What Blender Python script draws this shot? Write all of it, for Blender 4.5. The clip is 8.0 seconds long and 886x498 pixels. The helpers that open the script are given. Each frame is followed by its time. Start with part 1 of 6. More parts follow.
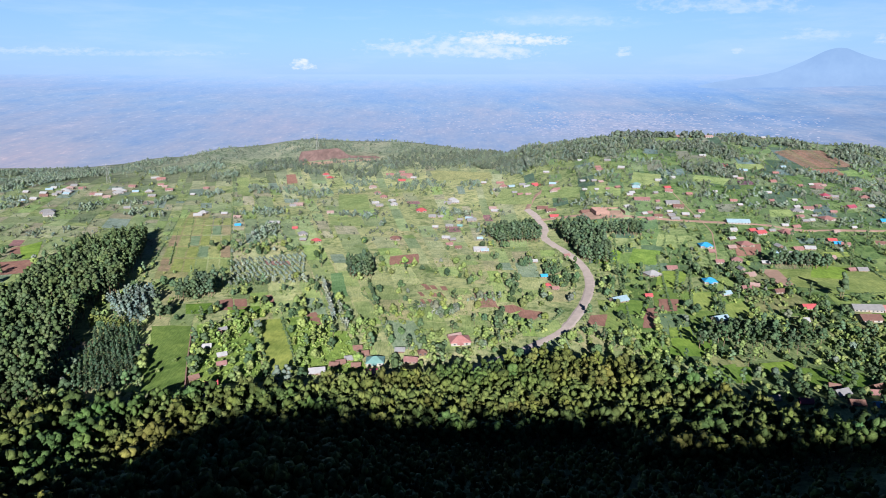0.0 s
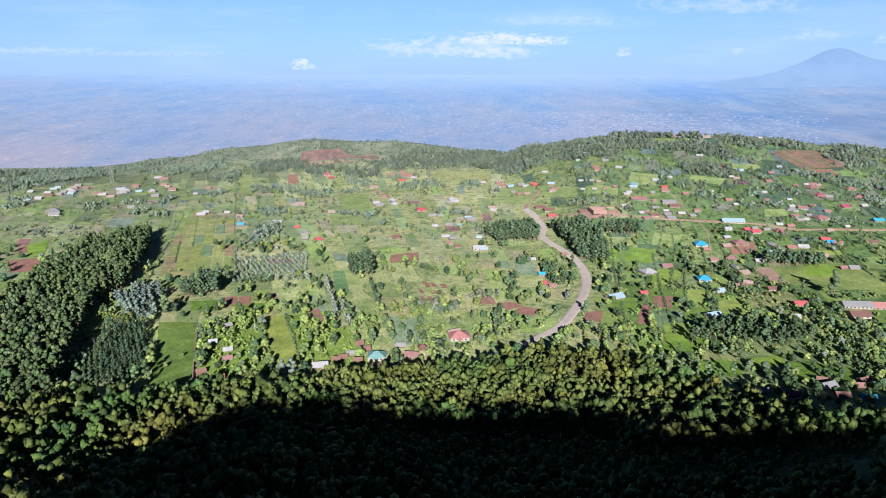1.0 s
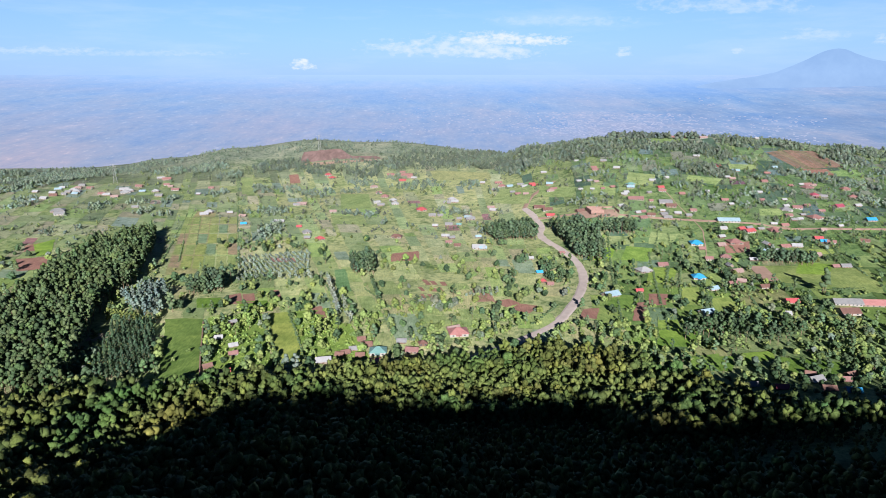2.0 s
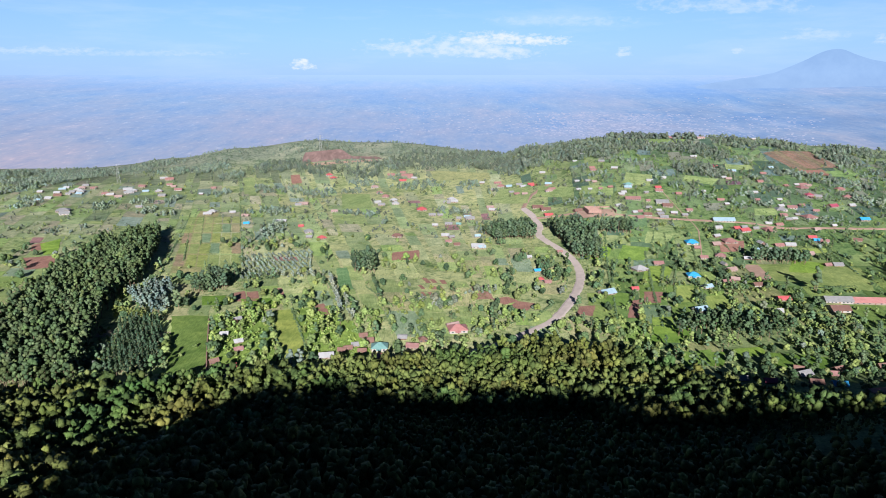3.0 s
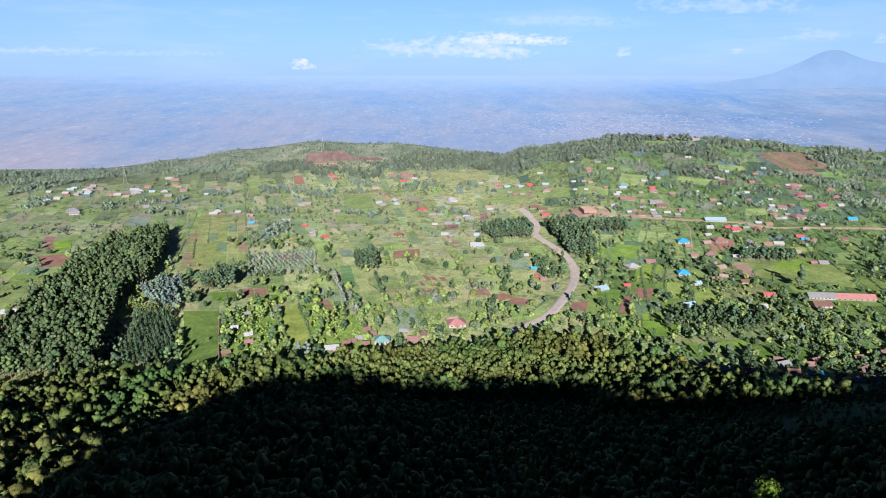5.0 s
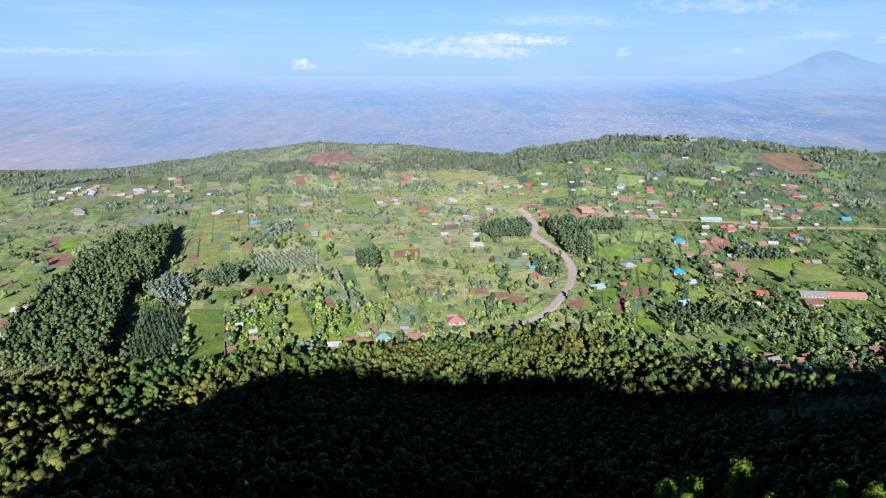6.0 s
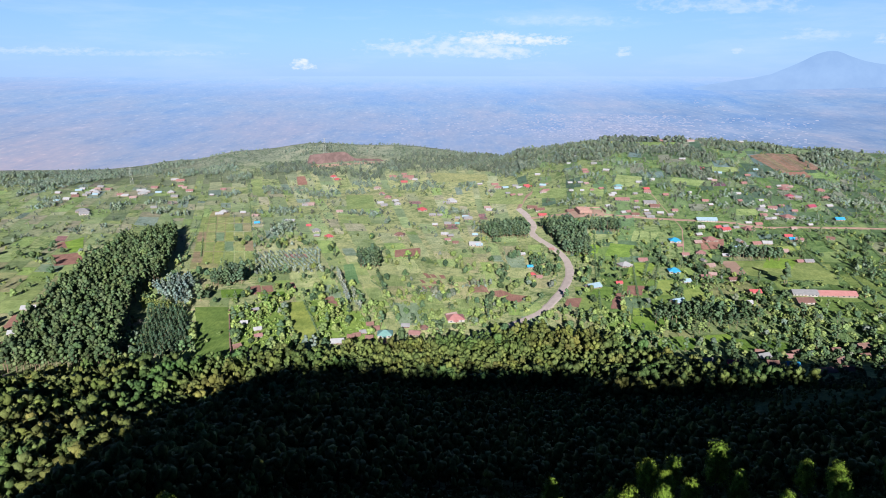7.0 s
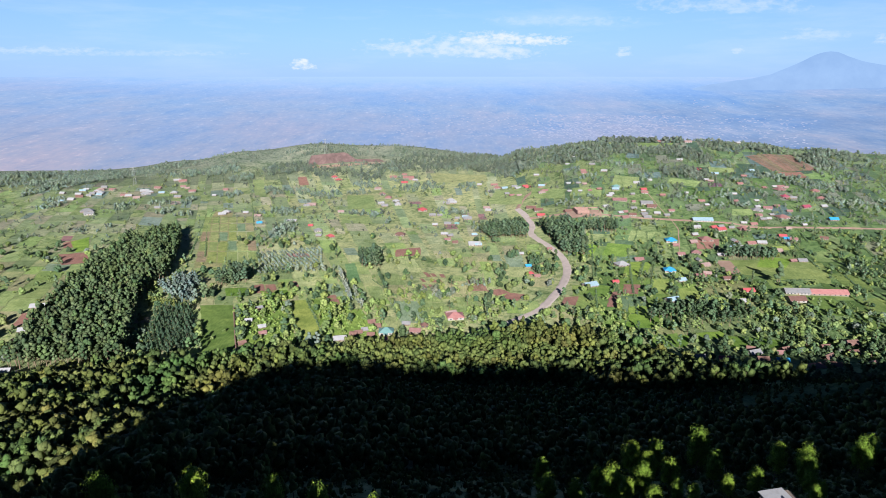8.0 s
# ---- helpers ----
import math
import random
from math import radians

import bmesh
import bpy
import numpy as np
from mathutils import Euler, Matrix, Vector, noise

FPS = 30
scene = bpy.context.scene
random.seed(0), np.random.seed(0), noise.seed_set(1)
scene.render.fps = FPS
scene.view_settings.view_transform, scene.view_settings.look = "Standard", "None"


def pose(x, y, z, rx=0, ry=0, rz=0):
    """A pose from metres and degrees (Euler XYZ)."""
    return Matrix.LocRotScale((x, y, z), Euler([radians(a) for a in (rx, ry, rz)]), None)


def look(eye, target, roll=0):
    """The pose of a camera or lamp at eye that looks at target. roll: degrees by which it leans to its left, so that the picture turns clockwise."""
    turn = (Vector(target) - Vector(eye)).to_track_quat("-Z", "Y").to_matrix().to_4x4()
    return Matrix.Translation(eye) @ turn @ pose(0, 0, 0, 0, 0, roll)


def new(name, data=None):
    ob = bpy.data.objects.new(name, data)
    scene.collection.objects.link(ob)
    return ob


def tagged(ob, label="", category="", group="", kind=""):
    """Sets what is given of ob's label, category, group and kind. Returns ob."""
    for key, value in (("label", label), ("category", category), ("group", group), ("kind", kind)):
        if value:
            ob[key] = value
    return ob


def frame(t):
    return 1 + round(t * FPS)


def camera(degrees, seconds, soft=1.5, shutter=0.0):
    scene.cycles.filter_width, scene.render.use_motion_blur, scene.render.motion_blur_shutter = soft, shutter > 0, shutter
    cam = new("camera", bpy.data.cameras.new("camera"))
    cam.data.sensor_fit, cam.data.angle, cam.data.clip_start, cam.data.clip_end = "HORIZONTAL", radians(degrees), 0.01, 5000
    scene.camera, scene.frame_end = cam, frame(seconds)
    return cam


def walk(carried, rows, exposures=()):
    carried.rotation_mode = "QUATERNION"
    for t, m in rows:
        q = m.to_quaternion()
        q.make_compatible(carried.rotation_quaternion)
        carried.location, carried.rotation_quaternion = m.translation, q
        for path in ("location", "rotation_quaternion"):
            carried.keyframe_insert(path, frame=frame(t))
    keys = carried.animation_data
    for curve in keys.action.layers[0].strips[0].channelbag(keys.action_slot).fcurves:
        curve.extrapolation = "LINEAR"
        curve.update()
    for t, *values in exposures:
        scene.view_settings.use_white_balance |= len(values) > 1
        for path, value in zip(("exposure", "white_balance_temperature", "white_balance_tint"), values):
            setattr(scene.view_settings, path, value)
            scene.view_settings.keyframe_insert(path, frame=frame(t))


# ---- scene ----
cam = camera(72.0, 8.0, soft=0.9)
ROWS = [
    (0, 0.0, 0.0, 150.0), (0.5, 0.1, -4.89, 150.7), (1, 0.2, -9.77, 151.46), (1.5, 0.3, -14.64, 152.28),
    (2.25, 0.43, -21.95, 153.62), (3, 0.56, -29.25, 155.06), (3.75, 0.68, -36.56, 156.6), (4.5, 0.8, -43.89, 158.22),
    (5.25, 0.9, -51.23, 159.91), (6, 1.01, -58.61, 161.66), (6.75, 1.1, -66.03, 163.44), (7.5, 1.19, -73.5, 165.25),
    (8, 1.25, -78.5, 166.47),
]
walk(cam, [(t, pose(x, y, z, 74.0, 0, 0)) for t, x, y, z in ROWS])

# ---------------- sky, sun, exposure ----------------
SUN_ELEVATION, SUN_SIDE = 22.0, -1.5
scene.view_settings.exposure = 1.05
world = bpy.data.worlds.new("sky")
scene.world = world
world.use_nodes = True
wn, wl = world.node_tree.nodes, world.node_tree.links
wn.clear()
sky = wn.new("ShaderNodeTexSky")
sky.sky_type = "NISHITA"
sky.sun_disc = False
sky.sun_elevation, sky.sun_rotation = radians(SUN_ELEVATION), radians(180 + SUN_SIDE)
sky.altitude, sky.air_density, sky.dust_density, sky.ozone_density = 1800, 1.0, 0.25, 2.0
coord = wn.new("ShaderNodeTexCoord")
split = wn.new("ShaderNodeSeparateXYZ")
wl.new(coord.outputs["Generated"], split.inputs[0])


def wmath(op, a, b=None, clamp=False):
    n = wn.new("ShaderNodeMath")
    n.operation, n.use_clamp = op, clamp
    for i, v in enumerate((a, b)):
        if isinstance(v, (int, float)):
            n.inputs[i].default_value = v
        elif v is not None:
            wl.new(v, n.inputs[i])
    return n.outputs[0]


# thin cloud: a stretched noise over direction, strongest a few degrees above the horizon all round
stretch = wn.new("ShaderNodeMapping")
stretch.inputs["Scale"].default_value = (3.2, 3.2, 22.0)
stretch.inputs["Location"].default_value = (0.7, 0.3, 1.1)
wl.new(coord.outputs["Generated"], stretch.inputs[0])
puff = wn.new("ShaderNodeTexNoise")
puff.inputs["Scale"].default_value, puff.inputs["Detail"].default_value, puff.inputs["Roughness"].default_value = 1.6, 9, 0.62
wl.new(stretch.outputs[0], puff.inputs["Vector"])
veil = wmath("MULTIPLY", wmath("SUBTRACT", puff.outputs[0], 0.47), 3.2, True)
low = wmath("SUBTRACT", 1.0, wmath("MULTIPLY", wmath("ABSOLUTE", wmath("SUBTRACT", split.outputs[2], 0.08)), 5.0), True)
amount = wmath("MULTIPLY", wmath("MULTIPLY", veil, low), 0.22)
mix = wn.new("ShaderNodeMix")
mix.data_type = "RGBA"
wl.new(amount, mix.inputs["Factor"])
tone = wn.new("ShaderNodeMix")
tone.data_type, tone.blend_type = "RGBA", "MULTIPLY"
tone.inputs["Factor"].default_value = 1.0
tone.inputs["B"].default_value = (0.54, 0.85, 1.18, 1)
wl.new(sky.outputs[0], tone.inputs["A"])
# pale haze, thickest at the horizon all round
haze = wn.new("ShaderNodeMix")
haze.data_type = "RGBA"
haze.inputs["B"].default_value = (3.75, 5.75, 10.0, 1)
wl.new(wmath("SUBTRACT", 0.85, wmath("MULTIPLY", split.outputs[2], 4.0), True), haze.inputs["Factor"])
wl.new(tone.outputs["Result"], haze.inputs["A"])
# the clear upper sky of high country is deep and dark
deep = wn.new("ShaderNodeMix")
deep.data_type, deep.blend_type = "RGBA", "MULTIPLY"
deep.inputs["B"].default_value = (0.12, 0.14, 0.175, 1)
wl.new(wmath("MULTIPLY", wmath("SUBTRACT", split.outputs[2], 0.14), 4.0, True), deep.inputs["Factor"])
wl.new(haze.outputs["Result"], deep.inputs["A"])
wl.new(deep.outputs["Result"], mix.inputs["A"])
mix.inputs["B"].default_value = (9.0, 9.6, 10.6, 1)


def sky_cloud(base, u, v, wide, tall, solid, seed):
    """Lay a fair-weather cloud into the sky, at the slopes u (sideways) and v (up) of its middle as seen looking along +y."""
    ahead = wmath("MAXIMUM", split.outputs[1], 0.001)
    du = wmath("DIVIDE", wmath("SUBTRACT", wmath("DIVIDE", split.outputs[0], ahead), u), wide / 2)
    dv = wmath("DIVIDE", wmath("SUBTRACT", wmath("DIVIDE", split.outputs[2], ahead), v), tall / 2)
    flat = wmath("MULTIPLY", dv, wmath("ADD", 1.0, wmath("MULTIPLY", wmath("LESS_THAN", dv, 0.0), 0.9)))
    ring = wmath("ADD", wmath("MULTIPLY", du, du), wmath("MULTIPLY", flat, flat))
    place = wn.new("ShaderNodeMapping")
    place.inputs["Scale"].default_value, place.inputs["Location"].default_value = (1.0, 1.0, 2.2), (seed, 0, seed * 2)
    wl.new(coord.outputs["Generated"], place.inputs[0])
    n = wn.new("ShaderNodeTexNoise")
    n.inputs["Scale"].default_value, n.inputs["Detail"].default_value, n.inputs["Roughness"].default_value = 5.2 / tall ** 0.75, 9, 0.62
    wl.new(place.outputs[0], n.inputs["Vector"])
    body = wmath("SUBTRACT", wmath("MULTIPLY", n.outputs[0], 3.0), wmath("ADD", wmath("MULTIPLY", ring, 1.0), 1.0))
    density = wmath("MULTIPLY", wmath("MULTIPLY", body, 1.5, True), solid)
    m = wn.new("ShaderNodeMix")
    m.data_type = "RGBA"
    wl.new(density, m.inputs["Factor"])
    wl.new(base, m.inputs["A"])
    m.inputs["B"].default_value = (8.0, 8.9, 10.8, 1)
    return m.outputs["Result"]


tint_sky = mix.outputs["Result"]
for k, spec in enumerate((
    (-0.221, 0.0124, 0.051, 0.0346, 1.0),
    (0.074, 0.0503, 0.15, 0.0411, 0.95),
    (0.151, 0.0486, 0.14, 0.0340, 0.95),
    (0.014, 0.0369, 0.36, 0.056, 0.6),
    (0.085, 0.0294, 0.166, 0.0390, 0.6),
    (-0.070, 0.0386, 0.176, 0.0252, 0.3),
    (-0.489, 0.0302, 0.508, 0.0161, 0.22),
    (-0.638, 0.0352, 0.331, 0.0183, 0.3),
    (0.282, 0.0319, 0.038, 0.0275, 0.5),
    (0.462, 0.0344, 0.031, 0.0229, 0.45),
    (0.575, 0.0569, 0.164, 0.0342, 0.3),
    (0.681, 0.0503, 0.055, 0.0297, 0.45),
    (0.429, 0.0979, 0.357, 0.0450, 0.35),
    (0.188, 0.0767, 0.327, 0.0294, 0.2),
)):
    tint_sky = sky_cloud(tint_sky, *spec, 0.37 * k)
back = wn.new("ShaderNodeBackground")
back.inputs["Strength"].default_value = 0.05
wl.new(tint_sky, back.inputs["Color"])
wl.new(back.outputs[0], wn.new("ShaderNodeOutputWorld").inputs[0])

sun = new("sun", bpy.data.lights.new("sun", "SUN"))
sun.data.energy, sun.data.angle, sun.data.color = 5.0, radians(0.5), (1.0, 0.94, 0.89)
a, e = radians(SUN_SIDE), radians(SUN_ELEVATION)
sun.matrix_world = look((0, 0, 400), (400 * math.sin(a) * math.cos(e), 400 * math.cos(a) * math.cos(e), 400 - 400 * math.sin(e)))

# ---------------- materials ----------------


class Nodes:
    """A principled material under construction."""

    def __init__(self, name, rough=0.8, metal=0.0, spec=0.3):
        self.mat = bpy.data.materials.new(name)
        self.mat.use_nodes = True
        self.n, self.l = self.mat.node_tree.nodes, self.mat.node_tree.links
        self.b = self.n["Principled BSDF"]
        self.b.inputs["Roughness"].default_value = rough
        self.b.inputs["Metallic"].default_value = metal
        self.b.inputs["Specular IOR Level"].default_value = spec
        self.pos = self.n.new("ShaderNodeNewGeometry").outputs["Position"]

    def noise(self, scale, detail=4, rough=0.6, stretch=None):
        t = self.n.new("ShaderNodeTexNoise")
        t.inputs["Scale"].default_value, t.inputs["Detail"].default_value, t.inputs["Roughness"].default_value = scale, detail, rough
        src = self.pos
        if stretch:
            m = self.n.new("ShaderNodeMapping")
            m.inputs["Scale"].default_value = stretch
            self.l.new(src, m.inputs[0])
            src = m.outputs[0]
        self.l.new(src, t.inputs["Vector"])
        return t.outputs[0]

    def ramp(self, fac, stops):
        r = self.n.new("ShaderNodeValToRGB")
        while len(r.color_ramp.elements) < len(stops):
            r.color_ramp.elements.new(0.5)
        for el, (p, c) in zip(r.color_ramp.elements, stops):
            el.position, el.color = p, (*c, 1) if len(c) == 3 else c
        self.l.new(fac, r.inputs[0])
        return r.outputs[0]

    def mix(self, fac, a, b, blend="MIX"):
        m = self.n.new("ShaderNodeMix")
        m.data_type, m.blend_type = "RGBA", blend
        for key, v in (("Factor", fac), ("A", a), ("B", b)):
            if isinstance(v, (int, float)):
                m.inputs[key].default_value = v
            elif isinstance(v, tuple):
                m.inputs[key].default_value = (*v, 1)
            else:
                self.l.new(v, m.inputs[key])
        return m.outputs["Result"]

    def attr(self, name):
        t = self.n.new("ShaderNodeAttribute")
        t.attribute_name = name
        return t.outputs["Color"]

    def bump(self, fac, strength, distance):
        t = self.n.new("ShaderNodeBump")
        t.inputs["Strength"].default_value, t.inputs["Distance"].default_value = strength, distance
        self.l.new(fac, t.inputs["Height"])
        self.l.new(t.outputs[0], self.b.inputs["Normal"])

    def out(self, colour):
        if isinstance(colour, tuple):
            self.b.inputs["Base Color"].default_value = (*colour, 1)
        else:
            self.l.new(colour, self.b.inputs["Base Color"])
        return self.mat


def grass_material():
    m = Nodes("grass", 0.9, spec=0.15)
    sep = m.n.new("ShaderNodeSeparateXYZ")
    m.l.new(m.pos, sep.inputs[0])
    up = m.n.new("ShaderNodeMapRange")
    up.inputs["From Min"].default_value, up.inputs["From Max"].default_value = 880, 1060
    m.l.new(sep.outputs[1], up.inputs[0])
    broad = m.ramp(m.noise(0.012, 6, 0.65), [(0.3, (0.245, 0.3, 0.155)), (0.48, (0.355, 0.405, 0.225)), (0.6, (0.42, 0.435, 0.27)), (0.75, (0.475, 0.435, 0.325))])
    # far upland grass, greyed and blued in its colour to stand for haze
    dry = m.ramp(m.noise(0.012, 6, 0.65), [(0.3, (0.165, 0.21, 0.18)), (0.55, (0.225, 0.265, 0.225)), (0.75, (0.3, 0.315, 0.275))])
    lush = m.n.new("ShaderNodeMapRange")
    lush.inputs["From Min"].default_value, lush.inputs["From Max"].default_value = 70, 280
    m.l.new(sep.outputs[0], lush.inputs[0])
    broad = m.mix(lush.outputs[0], broad, m.mix(1.0, broad, (0.4, 0.58, 0.44), "MULTIPLY"))
    west = m.n.new("ShaderNodeMapRange")
    west.inputs["From Min"].default_value, west.inputs["From Max"].default_value = -210, -330
    m.l.new(sep.outputs[0], west.inputs[0])
    broad = m.mix(west.outputs[0], broad, m.mix(1.0, broad, (0.74, 0.84, 0.74), "MULTIPLY"))
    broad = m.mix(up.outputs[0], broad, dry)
    clump = m.ramp(m.noise(0.2, 8, 0.75), [(0.34, (0.4, 0.5, 0.4)), (0.52, (1, 1, 1)), (0.72, (1.25, 1.16, 1.1))])
    patch = m.ramp(m.noise(0.05, 7, 0.68), [(0.36, (0.5, 0.62, 0.52)), (0.5, (1, 1, 1)), (0.66, (1.2, 1.13, 1.1))])
    broad = m.mix(1.0, broad, patch, "MULTIPLY")
    fine = m.ramp(m.noise(1.1, 3, 0.6), [(0.3, (0.7, 0.75, 0.7)), (0.7, (1.2, 1.15, 1.1))])
    m.bump(m.noise(0.9, 4, 0.7), 0.6, 0.5)
    return m.out(m.mix(1.0, m.mix(1.0, broad, clump, "MULTIPLY"), fine, "MULTIPLY"))


def field_material():
    m = Nodes("field_cover", 0.9, spec=0.12)
    tint = m.attr("tint")
    clump = m.ramp(m.noise(0.14, 6, 0.7), [(0.3, (0.62, 0.68, 0.58)), (0.55, (1, 1, 1)), (0.75, (1.3, 1.2, 1.15))])
    patch = m.ramp(m.noise(0.05, 5, 0.6), [(0.34, (0.78, 0.84, 0.8)), (0.5, (1, 1, 1)), (0.66, (1.16, 1.1, 1.08))])
    tint = m.mix(1.0, tint, patch, "MULTIPLY")
    rows = m.ramp(m.noise(1.0, 3, 0.6, (1.4, 0.22, 1.0)), [(0.35, (0.72, 0.76, 0.72)), (0.65, (1.2, 1.16, 1.1))])
    m.bump(m.noise(1.3, 4, 0.7), 0.6, 0.4)
    return m.out(m.mix(1.0, m.mix(1.0, tint, clump, "MULTIPLY"), rows, "MULTIPLY"))


def soil_material():
    m = Nodes("tilled_soil", 0.95, spec=0.1)
    big = m.ramp(m.noise(0.12, 6, 0.65), [(0.3, (0.22, 0.125, 0.11)), (0.55, (0.31, 0.175, 0.15)), (0.75, (0.27, 0.215, 0.14))])
    rows = m.ramp(m.noise(1.0, 3, 0.6, (1.2, 0.15, 1)), [(0.35, (0.8, 0.8, 0.78)), (0.65, (1.15, 1.12, 1.1))])
    m.bump(m.noise(1.5, 4, 0.7), 0.6, 0.3)
    return m.out(m.mix(1.0, big, rows, "MULTIPLY"))


def leaf_material(name, dark, light, gloss=0.65, relief=1.0):
    m = Nodes(name, gloss, spec=0.1)
    tint = m.attr("tint")
    t = m.n.new("ShaderNodeNewGeometry")
    leaf = m.ramp(t.outputs["Random Per Island"], [(0.0, dark), (1.0, light)])
    own = m.ramp(m.n.new("ShaderNodeObjectInfo").outputs["Random"], [(0.0, (0.78, 0.82, 0.8)), (0.5, (1.0, 1.0, 1.0)), (1.0, (1.3, 1.18, 1.1))])
    tint = m.mix(1.0, tint, own, "MULTIPLY")
    lo, hi = 1 - 0.48 * relief, 1 + 0.36 * relief
    grain = m.ramp(m.noise(2.3, 5, 0.75), [(0.34, (lo, lo + 0.04, lo)), (0.66, (hi, hi, hi - 0.05))])
    m.bump(m.noise(2.6, 5, 0.8), 0.75 * relief, 0.42)
    return m.out(m.mix(1.0, m.mix(1.0, leaf, grain, "MULTIPLY"), tint, "MULTIPLY"))


def plain_material(name, colour, rough=0.8, metal=0.0, scale=0.6, depth=0.25):
    m = Nodes(name, rough, metal)
    lo, hi = tuple(c * (1 - depth) for c in colour), tuple(min(1, c * (1 + depth)) for c in colour)
    m.bump(m.noise(6.0, 3), 0.3, 0.05)
    return m.out(m.ramp(m.noise(scale, 6, 0.7), [(0.3, lo), (0.7, hi)]))


def roof_material(name, colour, metal=0.15):
    m = Nodes(name, 0.45, metal)
    wear = m.ramp(m.noise(0.45, 6, 0.7), [(0.3, tuple(c * 0.75 for c in colour)), (0.55, colour), (0.78, tuple(0.6 * c + 0.12 for c in colour))])
    w = m.n.new("ShaderNodeTexWave")
    w.inputs["Scale"].default_value = 1.6
    tc = m.n.new("ShaderNodeTexCoord")
    m.l.new(tc.outputs["Object"], w.inputs[0])
    m.bump(w.outputs[0], 0.5, 0.06)
    return m.out(wear)


GRASS, FIELD, SOIL = grass_material(), field_material(), soil_material()
LEAF_FOREST = leaf_material("forest_leaf", (0.056, 0.085, 0.03), (0.126, 0.163, 0.055))
LEAF_BRIGHT = leaf_material("bright_leaf", (0.098, 0.148, 0.058), (0.165, 0.228, 0.09))
# leaf for the rim crowns, raised in colour to read as sunlit
LEAF_RIM = leaf_material("sun_brightened_leaf", (0.1, 0.18, 0.025), (0.21, 0.31, 0.05))
LEAF_DARK = leaf_material("dark_leaf", (0.055, 0.09, 0.055), (0.105, 0.153, 0.09))
# leaf of far trees: greyer, bluer and flatter, with haze mixed into the colour
LEAF_HAZED = leaf_material("hazed_hill_leaf", (0.078, 0.112, 0.094), (0.114, 0.15, 0.126), relief=0.25)
LEAF_SILVER = leaf_material("silver_leaf", (0.1, 0.14, 0.13), (0.17, 0.215, 0.2))
BARK = plain_material("bark", (0.16, 0.12, 0.085), 0.9, scale=1.5)
ROAD = plain_material("worn_road", (0.445, 0.39, 0.38), 0.9, scale=0.15, depth=0.16)
DIRT = plain_material("red_dirt", (0.34, 0.235, 0.195), 0.95, scale=0.12, depth=0.25)
TAR = plain_material("old_asphalt", (0.13, 0.13, 0.14), 0.85, scale=0.3)
ROCK = plain_material("quarry_rock", (0.115, 0.078, 0.077), 0.9, scale=0.12, depth=0.4)
MUD = plain_material("mud_wall", (0.25, 0.16, 0.14), 0.9)
WALL_WHITE = plain_material("white_plaster", (0.28, 0.265, 0.26), 0.85, scale=0.5, depth=0.12)
WALL_CREAM = plain_material("cream_plaster", (0.2, 0.165, 0.145), 0.85, scale=0.5, depth=0.15)
WALL_RUST = plain_material("rusty_sheet_wall", (0.13, 0.085, 0.075), 0.8, scale=0.7, depth=0.3)
WOOD = plain_material("dark_door_wood", (0.12, 0.07, 0.05), 0.7)
GLASS = plain_material("dark_window_glass", (0.04, 0.05, 0.06), 0.12)
STEEL = plain_material("galvanised_steel", (0.45, 0.46, 0.47), 0.5, 0.6)
ROOFS = {
    "white": roof_material("white_roof_sheet", (0.37, 0.383, 0.417)), "grey": roof_material("grey_roof_sheet", (0.289, 0.297, 0.323), 0.3),
    "rust": roof_material("rusty_roof_sheet", (0.212, 0.126, 0.11)), "teal": roof_material("teal_roof_sheet", (0.171, 0.337, 0.337)),
    "crimson": roof_material("crimson_roof_sheet", (0.357, 0.0765, 0.128)), "pink": roof_material("faded_pink_roof_sheet", (0.282, 0.158, 0.158)),
    "pinkwhite": roof_material("pale_pink_roof_sheet", (0.345, 0.249, 0.243)), "brown": roof_material("brown_roof_sheet", (0.184, 0.105, 0.0938)),
    "salmon": roof_material("salmon_pink_roof_sheet", (0.43, 0.205, 0.205)),
    "red": roof_material("bright_red_roof_sheet", (0.46, 0.1, 0.115)), "blue": roof_material("bright_blue_roof_sheet", (0.0425, 0.34, 0.663)),
    "skyblue": roof_material("pale_blue_roof_sheet", (0.286, 0.422, 0.517)), "pinkred": roof_material("pinkish_red_roof_sheet", (0.31, 0.165, 0.16)),
}
WORDS = {
    "white": "white", "grey": "grey", "rust": "rusty brown", "teal": "teal green", "crimson": "crimson", "pink": "faded pink", "pinkwhite": "pale pink",
    "brown": "brown", "salmon": "salmon pink", "red": "bright red", "blue": "bright blue", "skyblue": "pale blue", "pinkred": "pinkish red",
}

# ---------------- building helpers ----------------


def mesh_of(name, verts, faces, material, tint=None, smooth=False):
    """A mesh from vertex and face sequences; tint: a colour for each face."""
    me = bpy.data.meshes.new(name)
    me.from_pydata([tuple(v) for v in verts], [], [tuple(f) for f in faces])
    me.materials.append(material)
    if smooth:
        me.shade_smooth()
    if tint is not None:
        paint(me, tint)
    me.update()
    return me


def paint(me, tint):
    counts = np.empty(len(me.polygons), dtype=np.int32)
    me.polygons.foreach_get("loop_total", counts)
    t = np.asarray(tint, dtype=np.float32)
    if t.ndim == 1:
        t = np.tile(t, (len(counts), 1))
    t = np.hstack([t, np.ones((len(t), 1), dtype=np.float32)])
    layer = me.attributes.new("tint", "FLOAT_COLOR", "CORNER")
    layer.data.foreach_set("color", np.repeat(t, counts, axis=0).ravel())


